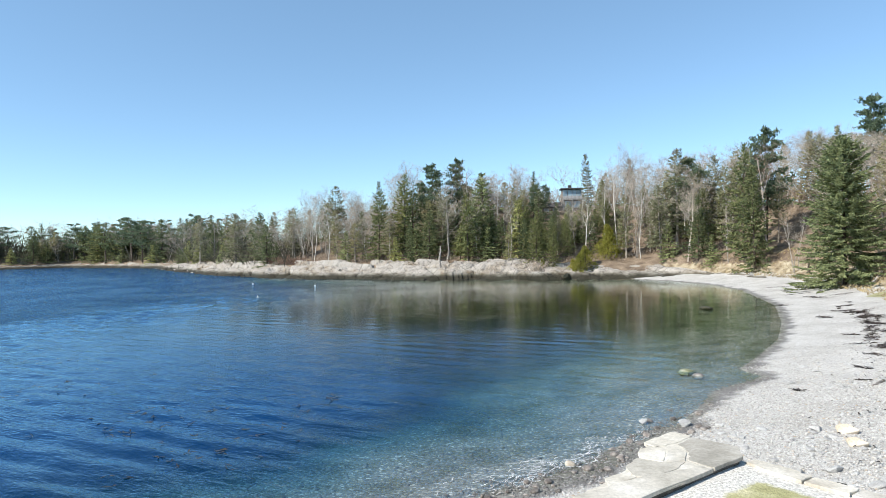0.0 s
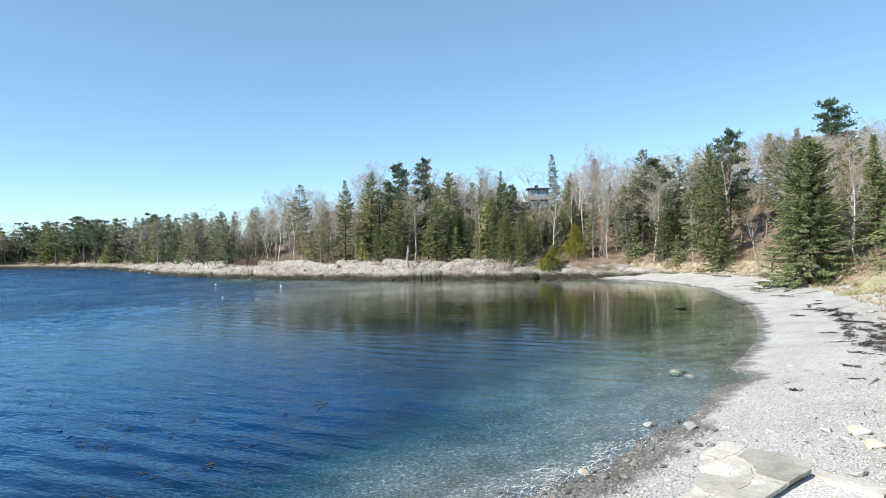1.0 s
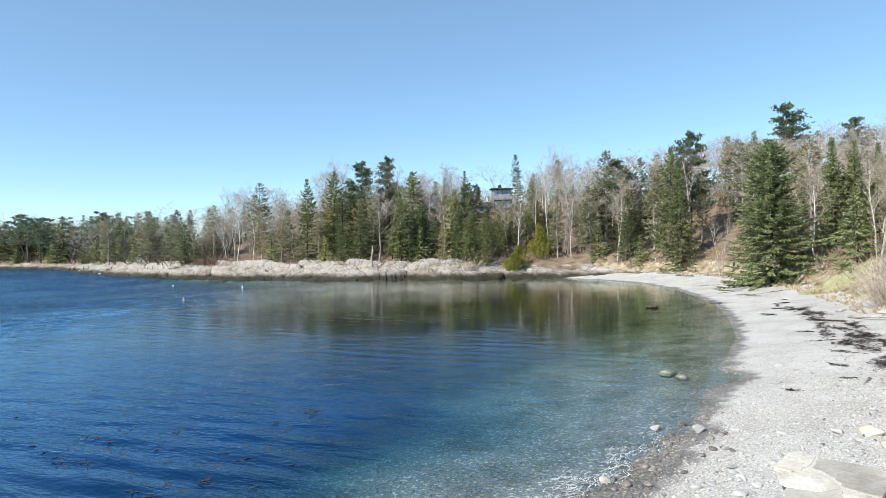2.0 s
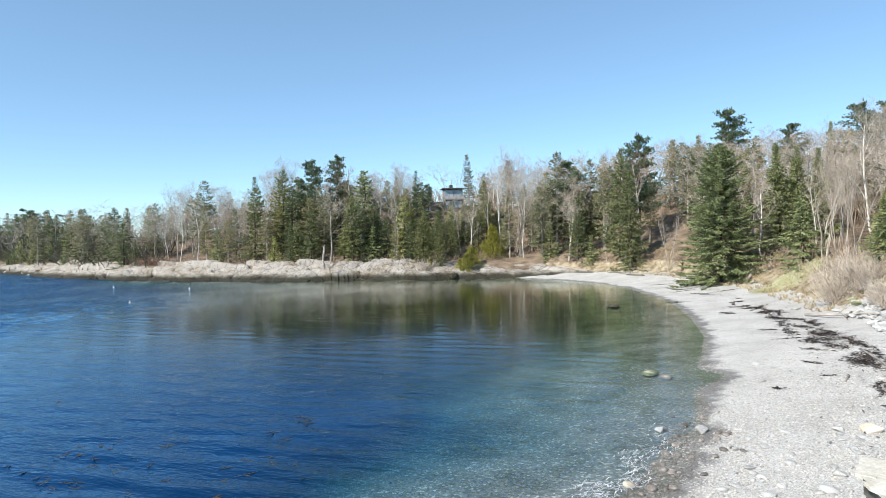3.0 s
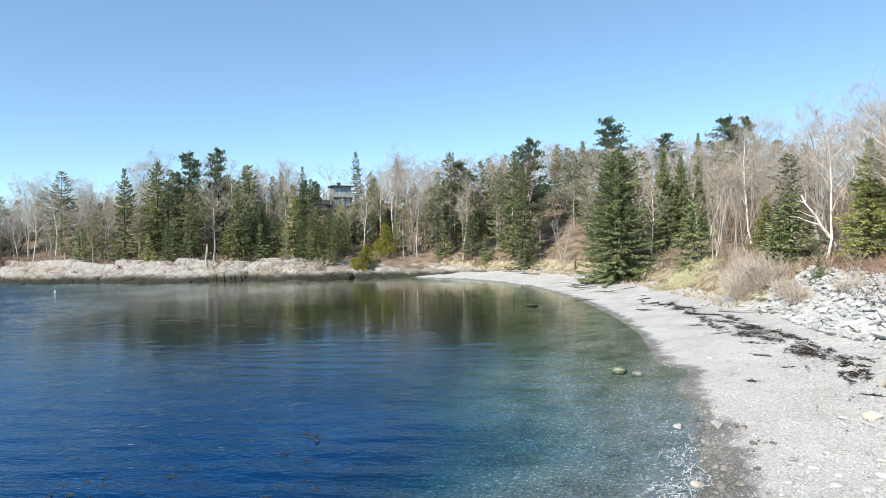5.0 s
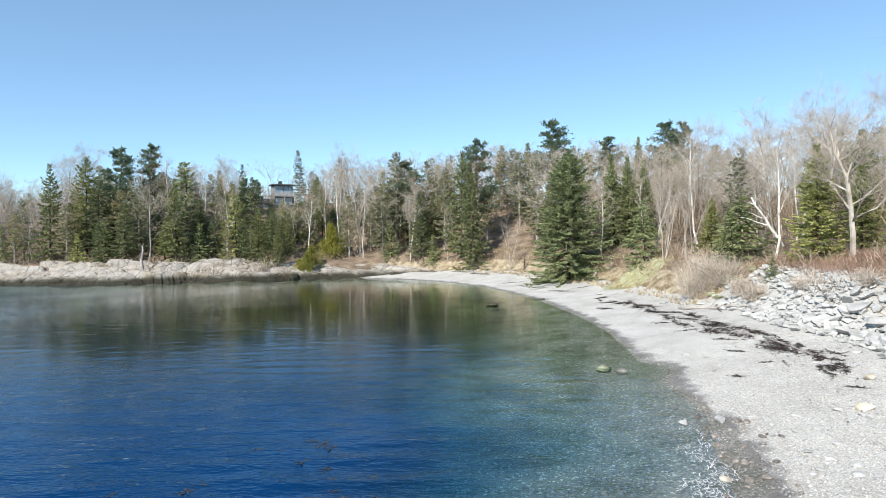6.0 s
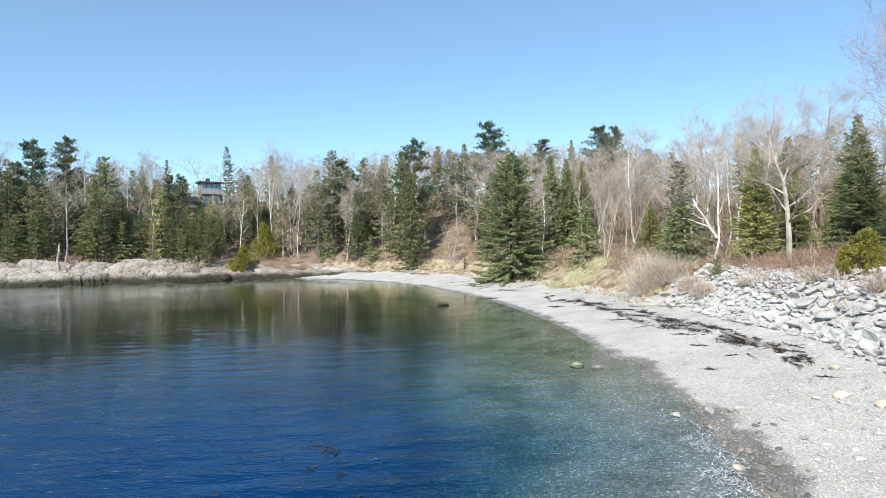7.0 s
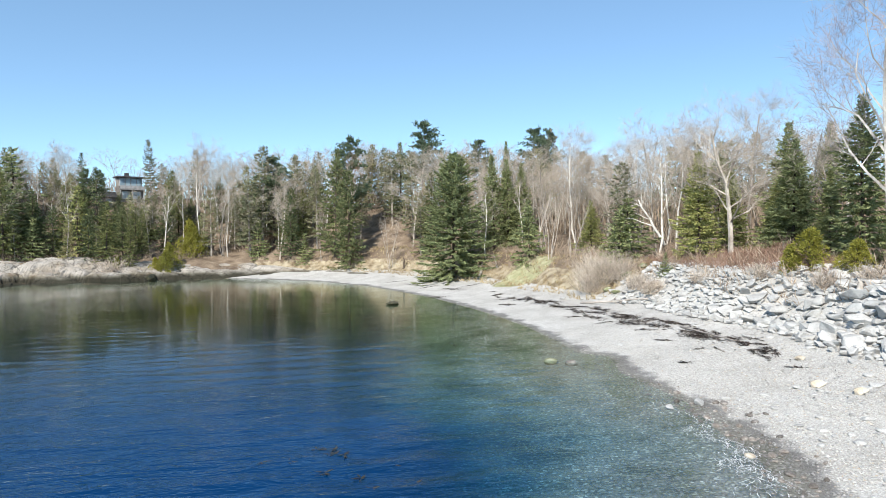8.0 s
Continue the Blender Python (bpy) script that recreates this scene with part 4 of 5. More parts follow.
brush("undergrowth", "brown leafless undergrowth covering the wooded slope", 17000, -60, 80, 15, 140, lambda x, y, d, s: (d > 11 - 4 * (s < 14)) & (d < 34) & ~((abs(x - 38) < 5) & (y > 86) & (y < 110)), 0.5, 1.7, TAN_BRUSH, 0.02)
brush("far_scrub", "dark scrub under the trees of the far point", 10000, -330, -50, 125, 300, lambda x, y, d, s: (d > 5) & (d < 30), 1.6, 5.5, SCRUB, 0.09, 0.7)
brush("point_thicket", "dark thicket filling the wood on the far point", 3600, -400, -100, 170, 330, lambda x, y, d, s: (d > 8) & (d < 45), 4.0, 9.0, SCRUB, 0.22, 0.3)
brush("back_thicket", "tall grey-brown thicket behind the trees", 2600, 44, 85, 10, 100, lambda x, y, d, s: (d > 24) & (d < 46), 2.5, 6.0, TAN_BRUSH, 0.045, 0.3)
brush("hill_thicket", "grey-brown thicket of saplings along the top of the hill", 3600, -70, 60, 110, 175, lambda x, y, d, s: (d > 27) & (d < 52) & (np.hypot(x - 10, y - 138) > 8), 2.0, 5.5, TAN_BRUSH, 0.05, 0.3)
brush("rust_thicket", "rust-red leafless thicket along the top of the bank", 5200, 20, 36, 22, 42, lambda x, y, d, s: (d > 13.2) & (d < 19.5) & (s > 19.2), 0.35, 0.95, TWIGS_RED, 0.014)
brush("bank_grass", "tufts of bleached dry grass on the bank", 6000, 20, 45, 20, 106, lambda x, y, d, s: (d > 11 - 3.6 * (s < 19.4)) & (d < 15) & (s > 13.8) & ((s < 19.6) | (d > 14.2)), 0.2, 0.55, DRY_GRASS, 0.03, 0.8)


# ---- boulders, wall, wrack and driftwood on the shore ----
def hull_rock(name, seed, material, flat=0.65, points=16, rough=0.0):
    """A broken block of stone about one metre across: the hull of a few scattered points, edges taken off."""
    rng = random.Random(seed)
    bm = bmesh.new()
    for _ in range(points):
        v = Vector((rng.gauss(0, 1), rng.gauss(0, 1), rng.gauss(0, 1))).normalized()
        m = max(abs(v.x), abs(v.y), abs(v.z))
        v = v.lerp(v / m, 0.6) * rng.uniform(0.85, 1.05)
        bm.verts.new((v.x * 0.55, v.y * 0.42 * rng.uniform(0.9, 1.1), v.z * 0.5 * flat))
    res = bmesh.ops.convex_hull(bm, input=bm.verts)
    spare = {g for g in res["geom_interior"] + res["geom_unused"] if isinstance(g, bmesh.types.BMVert)}
    bmesh.ops.delete(bm, geom=sorted(spare, key=lambda g: g.index), context="VERTS")
    bmesh.ops.dissolve_limit(bm, angle_limit=0.25, verts=bm.verts, edges=bm.edges)
    bmesh.ops.bevel(bm, geom=bm.edges[:], offset=0.022, segments=1, affect="EDGES")
    me = bpy.data.meshes.new(name)
    bm.to_mesh(me)
    bm.free()
    me.materials.append(material)
    return me


def round_rock(name, seed, material, flat=0.6, lumps=0.16):
    """A sea-worn stone about one metre across."""
    bm = bmesh.new()
    bmesh.ops.create_icosphere(bm, subdivisions=3, radius=0.5)
    for v in bm.verts:
        n = noise.fractal(v.co * 1.9 + Vector((seed * 3.1, 0, 0)), 0.8, 2.0, 3)
        v.co *= 1 + lumps * n
        v.co.z *= flat
    me = bpy.data.meshes.new(name)
    bm.to_mesh(me)
    bm.free()
    me.materials.append(material)
    me.shade_smooth()
    return me


BLOCKS = [hull_rock("boulder", 200 + i, BOULDER, 0.42 + 0.06 * (i % 4), 11 + i % 4) for i in range(12)]
TAN_BLOCKS = [hull_rock("boulder", 230 + i, TAN_BOULDER, 0.8) for i in range(3)]
STONES = [round_rock("stone", i, BOULDER, 0.55 + 0.1 * (i % 3)) for i in range(5)]

WETSTONE = mottled("wet_stone", (0.12, 0.1, 0.085), (0.24, 0.21, 0.185), (0.42, 0.39, 0.36), 1.5, 14, rough=0.4, bump=0.4, spread=0.5)
WET_STONES = [round_rock("stone", 20 + i, WETSTONE, 0.5 + 0.1 * i) for i in range(3)]


def set_rock(name, me, x, y, size, label, group, lift=0.12, tilt=14, z=None):
    r = random.Random(int(x * 733 + y * 191))
    ob = tagged(new(name, me), label, "rock", group)
    s = Vector((size * r.uniform(0.85, 1.2), size * r.uniform(0.85, 1.2), size * r.uniform(0.8, 1.15)))
    ob.matrix_world = pose(x, y, (ground_z(x, y) if z is None else z) + lift * size, r.gauss(0, tilt), r.gauss(0, tilt), r.uniform(0, 360)) @ Matrix.Diagonal((*s, 1))
    return ob


def behind_wall(x, y, margin=0.0):
    """Whether a place lies within the garden wall's corner."""
    a, b = x - CORNER[0], y - CORNER[1]
    return a * -EDGE_A[1] + b * EDGE_A[0] > -margin and a * EDGE_B[1] - b * EDGE_B[0] > -margin


# armour stones up the bank
rng = random.Random(31)


def scatter(seed, count, x0, x1, y0, y1):
    rs = np.random.RandomState(seed)
    xs, ys = rs.uniform(x0, x1, count), rs.uniform(y0, y1, count)
    d, s = shore(xs, ys)
    return zip(xs.tolist(), ys.tolist(), d.tolist(), s.tolist())


laid = []
for x, y, d, s in scatter(31, 22000, 6, 32, 8, 38):
    size = rng.choice((0.5, 0.6, 0.65, 0.75, 0.85, 1.0) if s > 21.8 else (0.35, 0.4, 0.5, 0.6))
    low = 9.0 - 2.2 * float(np.clip((s - 24.5) / 2, 0, 1))
    if len(laid) > 298 or not low < d < 15.4 or not 20.3 < s < 26.2 or behind_wall(x, y, 1.5):
        continue
    if any((x - a) ** 2 + (y - b) ** 2 < (0.37 * (size + c)) ** 2 for a, b, c in laid):
        continue
    laid.append((x, y, size))
    set_rock("boulder", rng.choice(BLOCKS), x, y, size * 1.35, "pale grey angular granite boulder in the bank", "armour boulders along the bank", 0.17, 12)
# smaller rubble wedged between them
rv, rf, r8 = [], [], random.Random(88)
for x, y, d, s in scatter(33, 26000, 6, 32, 8, 38):
    if not 8.5 < d < 15.0 or not 19.4 < s < 28.5 or behind_wall(x, y, 1.5) or len(rv) > 120000 or r8.random() > (d - 7.2) / 2:
        continue
    me, size = r8.choice(BLOCKS), r8.choice((0.2, 0.28, 0.36, 0.48, 0.6))
    m = pose(x, y, ground_z(x, y) + 0.2 * size, r8.gauss(0, 12), r8.gauss(0, 12), r8.uniform(0, 360)) @ Matrix.Diagonal((size, size, size * 0.9, 1))
    n = len(rv)
    rv += [m @ v.co for v in me.vertices]
    rf += [tuple(n + i for i in p.vertices) for p in me.polygons]
RUBBLE = mottled("pale_granite_rubble", (0.37, 0.36, 0.345), (0.48, 0.475, 0.46), (0.57, 0.565, 0.55), 1.2, 14, bump=0.5, dist=0.03, spread=0.16, island=True)
tagged(new("rubble", mesh_from("rubble", rv, rf, RUBBLE)), "pale granite rubble wedged between the armour boulders", "rubble", kind="stuff")
# loose stones along the beach, sunk into the shingle
laid = []
FLAT_STONES = [round_rock("stone", 40 + i, BOULDER, 0.34 + 0.07 * (i % 3), 0.26) for i in range(6)]
for x, y, d, s in scatter(32, 16000, 1, 22, 9, 30):
    size = rng.choice((0.11, 0.13, 0.16, 0.2, 0.24, 0.3, 0.4, 0.5))
    if len(laid) > 285 or not 1.2 < d < 9.6 or s < 21.5 or behind_wall(x, y, 1.7) or (s < 25.3 and (rng.random() < 0.8 or size > 0.3 and d < 7)) or (size > 0.3 and d < 3.5):
        continue
    if any((x - a) ** 2 + (y - b) ** 2 < (0.5 * (size + c)) ** 2 for a, b, c in laid):
        continue
    laid.append((x, y, size))
    set_rock("stone", rng.choice(FLAT_STONES if rng.random() < 0.6 else BLOCKS), x, y, size, "pale grey worn stone lying on the shingle", "loose stones on the beach", 0.06, 8)
for x, y, size in ((9.8, 17.2, 0.5), (9.3, 15.6, 0.5), (13.4, 19.4, 0.4)):
    set_rock("boulder", TAN_BLOCKS[int(x) % 3], x, y, size, "tan iron-stained boulder on the beach", "tan boulders", 0.2)
# stones at the water's edge
for i in range(90):
    u = rng.uniform(24.6, 28.6)
    a, b = SHORE[int(u)], SHORE[min(int(u) + 1, len(SHORE) - 1)]
    x, y = a + (b - a) * (u % 1) + np.array((rng.gauss(-0.1, 0.6), rng.gauss(0.1, 0.6)))
    set_rock("stone", rng.choice(WET_STONES), float(x), float(y), rng.choice((0.08, 0.1, 0.12, 0.15, 0.18, 0.24)), "small wet stone at the water's edge", "stones at the water's edge", 0.12)
set_rock("stone", BLOCKS[1], 4.7, 19.95, 0.34, "white stone standing in the shallows", "stones at the water's edge", 0.3)
set_rock("stone", BLOCKS[3], 5.95, 19.6, 0.42, "long pale stone at the water's edge", "stones at the water's edge", 0.2)
set_rock("stone", round_rock("stone", 9, TAN_BOULDER), 2.03, 15.68, 0.28, "orange stone at the water's edge", "stones at the water's edge", 0.15)
MOSS_ROCK, SEA_ROCK = round_rock("stone", 12, MOSSY, 0.38, 0.42), round_rock("stone", 15, DARK_ROCK, 0.42, 0.4)
set_rock("weedy_rock", MOSS_ROCK, 8.3, 29.0, 0.75, "yellow-green weedy rock awash in the shallows", "weedy rocks", 0.1, 4, -0.17)
set_rock("weedy_rock", WET_STONES[1], 8.5, 27.9, 0.5, "pale flat stone just under water", "weedy rocks", 0.2, 4, -0.15)
set_rock("sea_rock", SEA_ROCK, 16.3, 56.0, 1.05, "dark weed-covered rock standing out of the water", "weedy rocks", 0.1, 3, 0.0)
for x, y, size in ((28.4, 39.6, 0.9), (27.3, 40.6, 0.7), (29.4, 38.8, 0.8), (26.6, 39.2, 0.6)):
    set_rock("mossy_boulder", MOSS_ROCK, x, y, size, "yellow lichen-covered boulder at the top of the beach", "lichen boulders", 0.2)
for i in range(16):
    x, y = rng.uniform(24.5, 29.5), rng.uniform(36, 44)
    set_rock("boulder", rng.choice(BLOCKS), x, y, rng.uniform(0.35, 0.7), "pale boulder at the foot of the bank", "boulders under the bank", 0.15)
# blocks fallen along the ledge
LEDGE_BLOCKS = [hull_rock("ledge_block", 270 + i, LEDGE, 0.6, 13) for i in range(5)]
for i in range(16):
    u = rng.uniform(7.0, 14.3)
    a, b = SHORE[int(u)], SHORE[int(u) + 1]
    e = (b - a) / np.linalg.norm(b - a)
    x, y = a + (b - a) * (u % 1) + np.array((-e[1], e[0])) * rng.uniform(0.4, 5.0)
    set_rock("ledge_block", rng.choice(LEDGE_BLOCKS), float(x), float(y), rng.uniform(0.8, 2.6), "broken pale granite block on the ledge", "blocks along the ledge", 0.18, 8)
DARKBLOCK = hull_rock("boulder", 261, DARK_ROCK, 0.7)
set_rock("dark_boulder", DARKBLOCK, 7.6, 107.4, 2.2, "dark wet boulder at the foot of the ledge", "blocks along the ledge", 0.2)

# flagstone wall with its lawn
A3, N3 = Vector((*EDGE_A, 0)), Vector((-0.694, 0.72, 0))
C3 = Vector((*CORNER, 0))


def on_wall(u, v, z):
    return C3 + A3 * u + N3 * v + Vector((0, 0, z))


def slab(outline, z, thick, material, name, parent, seed):
    """One flagstone with a chipped outline."""
    r = random.Random(seed)
    ring = []
    for i, (u, v) in enumerate(outline):
        u2, v2 = outline[(i + 1) % len(outline)]
        for k in range(4):
            ring.append((u + (u2 - u) * k / 4 + (r.gauss(0, 0.012) if k else 0), v + (v2 - v) * k / 4 + (r.gauss(0, 0.012) if k else 0)))
    n = len(ring)
    cu, cv = sum(p[0] for p in ring) / n, sum(p[1] for p in ring) / n
    tilt = (r.gauss(0, 0.004), r.gauss(0, 0.004))
    verts = []
    for dz, f in ((0, 0.985), (-0.012, 1.0), (-thick, 0.995)):
        for u, v in ring:
            a, b = cu + (u - cu) * f, cv + (v - cv) * f
            verts.append(on_wall(a, b, z + dz + (a - cu) * tilt[0] + (b - cv) * tilt[1]))
    faces = [tuple(range(n))]
    for k in range(2):
        faces += [(k * n + i, (k + 1) * n + i, (k + 1) * n + (i + 1) % n, k * n + (i + 1) % n) for i in range(n)]
    me = mesh_from(name, verts, faces, material)
    bm = bmesh.new()
    bm.from_mesh(me)
    bmesh.ops.recalc_face_normals(bm, faces=bm.faces)
    bm.to_mesh(me)
    bm.free()
    return part(name, me, parent)


wall = tagged(new("garden_wall"), "low stone retaining wall capped with grey and cream flagstones", "wall")
FLAGS = [([(0.02, 0.03), (-0.38, 0.33), (-0.29, 1.07), (0.22, 1.02), (0.46, 0.66), (0.8, 0.45), (0.8, 0.03)], 2.75, SLATE),
         ([(0.56, 1.42), (-0.31, 1.46), (-0.34, 1.12), (0.24, 1.07), (0.64, 1.16)], 2.753, PALE_SLATE),
         ([(0.62, 0.93), (0.44, 0.9), (0.5, 0.68), (0.84, 0.48), (1.1, 0.64)], 2.753, PALE_SLATE),
         ([(0.84, 1.29), (0.68, 1.14), (0.64, 0.97), (0.88, 0.8), (1.12, 0.68), (1.24, 1.02)], 2.747, PALE_SLATE),
         ([(1.71, 0.9), (1.28, 1.02), (1.15, 0.66), (0.86, 0.46), (1.22, 0.36), (1.86, 0.36), (1.93, 0.62)], 2.748, SLATE),
         ([(3.3, 0.62), (1.97, 0.5), (1.24, 0.33), (0.84, 0.18), (0.84, 0.03), (3.3, 0.03)], 2.75, SLATE),
         ([(2.3, 0.8), (1.95, 0.76), (1.93, 0.54), (2.48, 0.58)], 2.74, PALE_SLATE),
         ([(-0.02, 0.0), (-0.22, -0.02), (-0.2, -0.56), (-0.08, -0.92), (0.2, -0.9), (0.1, -0.3)], 2.675, PALE_SLATE),
         ([(-0.1, -0.94), (-0.1, -1.5), (0.18, -1.5), (0.2, -0.93)], 2.675, PALE_SLATE),
         ([(-0.12, -1.53), (-0.1, -2.6), (0.2, -2.6), (0.19, -1.53)], 2.672, SLATE),
         ([(-0.12, -2.63), (-0.12, -4.4), (0.2, -4.4), (0.2, -2.63)], 2.674, PALE_SLATE)]
for i, (outline, z, m) in enumerate(FLAGS):
    slab(outline, z, 0.055, m, "flagstone", wall, 300 + i)

slab([(-0.33, 0.36), (-0.28, 1.4), (0.54, 1.37), (1.2, 1.0), (1.7, 0.86), (2.4, 0.72), (3.3, 0.58), (3.3, 0.05), (0.03, 0.05)], 2.737, 0.03, PALE_SLATE, "mortar_bed", wall, 330)
# dark strip added to paint the shaded band below the flags' inner edge
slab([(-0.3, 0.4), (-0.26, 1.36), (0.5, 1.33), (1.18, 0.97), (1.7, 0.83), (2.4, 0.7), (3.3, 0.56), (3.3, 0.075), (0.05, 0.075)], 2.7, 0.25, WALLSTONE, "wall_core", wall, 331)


def wall_face(u0, v0, u1, v1, z0, z1, seed):
    """Courses of rough stone below the flags, a stone at a time."""
    r = random.Random(seed)
    p, q = on_wall(u0, v0, 0), on_wall(u1, v1, 0)
    run = (q - p).length
    along = (q - p).normalized()
    z = z0
    while z < z1 - 0.05:
        h = min(r.uniform(0.2, 0.34), z1 - z)
        w = 0.0
        while w < run:
            length = r.uniform(0.3, 0.7)
            c = p + along * (w + length / 2) + Vector((0, 0, z + h / 2))
            ob = part("wall_stone", r.choice(WALL_BLOCKS), wall)
            ob.matrix_world = Matrix.Translation(c) @ Matrix.Rotation(math.atan2(along.y, along.x), 4, "Z") @ Matrix.Diagonal((length * 0.95, 0.8, h * 1.55, 1))
            w += length
        z += h


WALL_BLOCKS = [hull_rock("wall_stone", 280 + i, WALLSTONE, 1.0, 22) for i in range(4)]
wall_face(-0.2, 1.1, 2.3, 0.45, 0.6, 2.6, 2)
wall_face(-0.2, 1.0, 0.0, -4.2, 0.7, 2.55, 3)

lv, lf = [], []
for i in range(41):
    for j in range(41):
        u, v = i * 0.25 - 0.1, -j * 0.25 + 0.2
        p = on_wall(u, v, 0)
        lv.append((p.x, p.y, 2.63 + 0.02 * float(wob(p.x, p.y, 1.1))))
lf = [(i * 41 + j, i * 41 + j + 1, (i + 1) * 41 + j + 1, (i + 1) * 41 + j) for i in range(40) for j in range(40)]


def lawn_material():
    k = Nodes("worn_lawn")
    g = k.ramp(k.noise(k.pos, 2.2, 6), [(0.3, (0.27, 0.25, 0.11)), (0.5, (0.42, 0.4, 0.2)), (0.7, (0.56, 0.52, 0.32))])
    g = k.mix(0.5, g, k.ramp(k.noise(k.pos, 26, 6, 0.7), [(0.35, (0.45, 0.45, 0.42)), (0.65, (1, 1, 1))]), "MULTIPLY")
    stone = k.ramp(k.noise(k.pos, 22, 3), [(0.35, (0.4, 0.38, 0.34)), (0.6, (0.7, 0.67, 0.62))])
    f = k.ramp(k.math("ADD", k.attr("gravel"), k.math("MULTIPLY", k.noise(k.pos, 5, 4), 0.5)), [(0.6, (0, 0, 0)), (0.75, (1, 1, 1))])
    k.bump(k.noise(k.pos, 24, 5), 0.7, 0.04)
    return k.done(k.mix(f, g, stone), 0.95)


lawn_me = mesh_from("lawn", lv, lf, lawn_material(), True)
attribute(lawn_me, "gravel", [float(step(1.1, 0.1, min(i, j) * 0.25)) for i in range(41) for j in range(41)])
lawn = tagged(new("lawn", lawn_me), "worn straw-green lawn with a gravelly edge inside the wall", "lawn", kind="structure")

# wrack: dark dried weed in drifts along the last tide line
WB = Bits()


def wrack(x, y, length, width, turn, seed):
    r = random.Random(seed)
    ca, sa = math.cos(turn), math.sin(turn)
    width *= 0.75
    n = int(30 + length * width * 105)
    us = [(r.gauss(0, 0.62), r.gauss(0, 0.7)) for _ in range(n)]
    px = [x + ca * u * length / 2 - sa * (v * width / 2 + 0.2 * math.sin(u * 4 + seed) * width) for u, v in us]
    py = [y + sa * u * length / 2 + ca * (v * width / 2 + 0.2 * math.sin(u * 4 + seed) * width) for u, v in us]
    zs = land(px, py)[0]
    for a, c, z in zip(px, py, zs):
        az = turn + r.gauss(0, 0.9)
        d = Vector((math.cos(az), math.sin(az), r.gauss(0.02, 0.09))).normalized()
        side = d.cross(Vector((r.gauss(0, 0.35), r.gauss(0, 0.35), 1))).normalized()
        WB.kite(Vector((a, c, z + r.uniform(0.01, 0.05))) - d * 0.15, d, side, r.uniform(0.12, 0.45), r.uniform(0.01, 0.035))


LINE = [(26.0, 54.5), (24.6, 49.5), (23.6, 45.6), (22.9, 42.3), (21.9, 38.6), (20.4, 35.2), (19.2, 32.0), (18.3, 29.2), (17.3, 26.8), (16.2, 24.4), (14.6, 22.1), (13.2, 20.5)]
r8 = random.Random(8)
for i in range(len(LINE) - 1):
    (ax, ay), (bx, by) = LINE[i], LINE[i + 1]
    t = math.atan2(by - ay, bx - ax)
    heavy = 1.0 if 1 <= i <= 8 else 0.45
    for k in range(6):
        f = (k + 0.5) / 6 + r8.gauss(0, 0.12)
        wrack(ax + (bx - ax) * f + r8.gauss(0, 0.55), ay + (by - ay) * f + r8.gauss(0, 0.55), r8.uniform(0.6, 2.2) * heavy + 0.2, r8.uniform(0.25, 0.9) * heavy + 0.08, t + r8.gauss(0, 0.25), 400 + i * 8 + k)
for x, y, l, w in ((27.5, 61.5, 3.0, 0.6), (29.4, 61.0, 2.5, 0.4), (23.4, 58.5, 2.0, 0.5), (22.0, 47.0, 1.6, 0.7), (10.9, 23.3, 0.7, 0.15), (15.0, 27.2, 0.9, 0.2), (18.2, 33.6, 1.3, 0.3), (19.3, 37.2, 1.0, 0.3), (16.6, 29.6, 1.1, 0.3), (30.5, 66, 2.6, 0.5), (28.2, 70, 2.5, 0.5), (29.5, 75.5, 3, 0.4), (27.8, 66.0, 2.5, 0.3), (12.0, 19.0, 0.6, 0.15), (13.6, 24.2, 0.5, 0.12)):
    wrack(x, y, l, w, 2.1 + r8.gauss(0, 0.3), int(x * 100 + y))
tagged(new("seaweed_wrack", WB.mesh("seaweed_wrack", WRACK)), "drifts of black dried seaweed along the tide line", "seaweed", kind="stuff")
bits = Bits()
xs, ys = np.random.RandomState(4).uniform((8, 14), (30, 62), (5200, 2)).T
zs, ds, ss = land(xs, ys)
for x, y, z, d in zip(xs, ys, zs, ds):
    if 2.5 < d < 9 and r8.random() < math.exp(-((d - 5.6) / 2.2) ** 2) * 0.6:
        a = r8.uniform(0, 6.3)
        d3 = Vector((math.cos(a), math.sin(a), 0.05))
        bits.kite(Vector((x, y, z + 0.05)), d3, d3.cross(Vector((0.2, 0.1, 1))).normalized(), r8.uniform(0.08, 0.3), r8.uniform(0.015, 0.04))
tagged(new("weed_scraps", bits.mesh("weed_scraps", WRACK)), "scraps of dark dry weed scattered over shingle", "seaweed", kind="stuff")


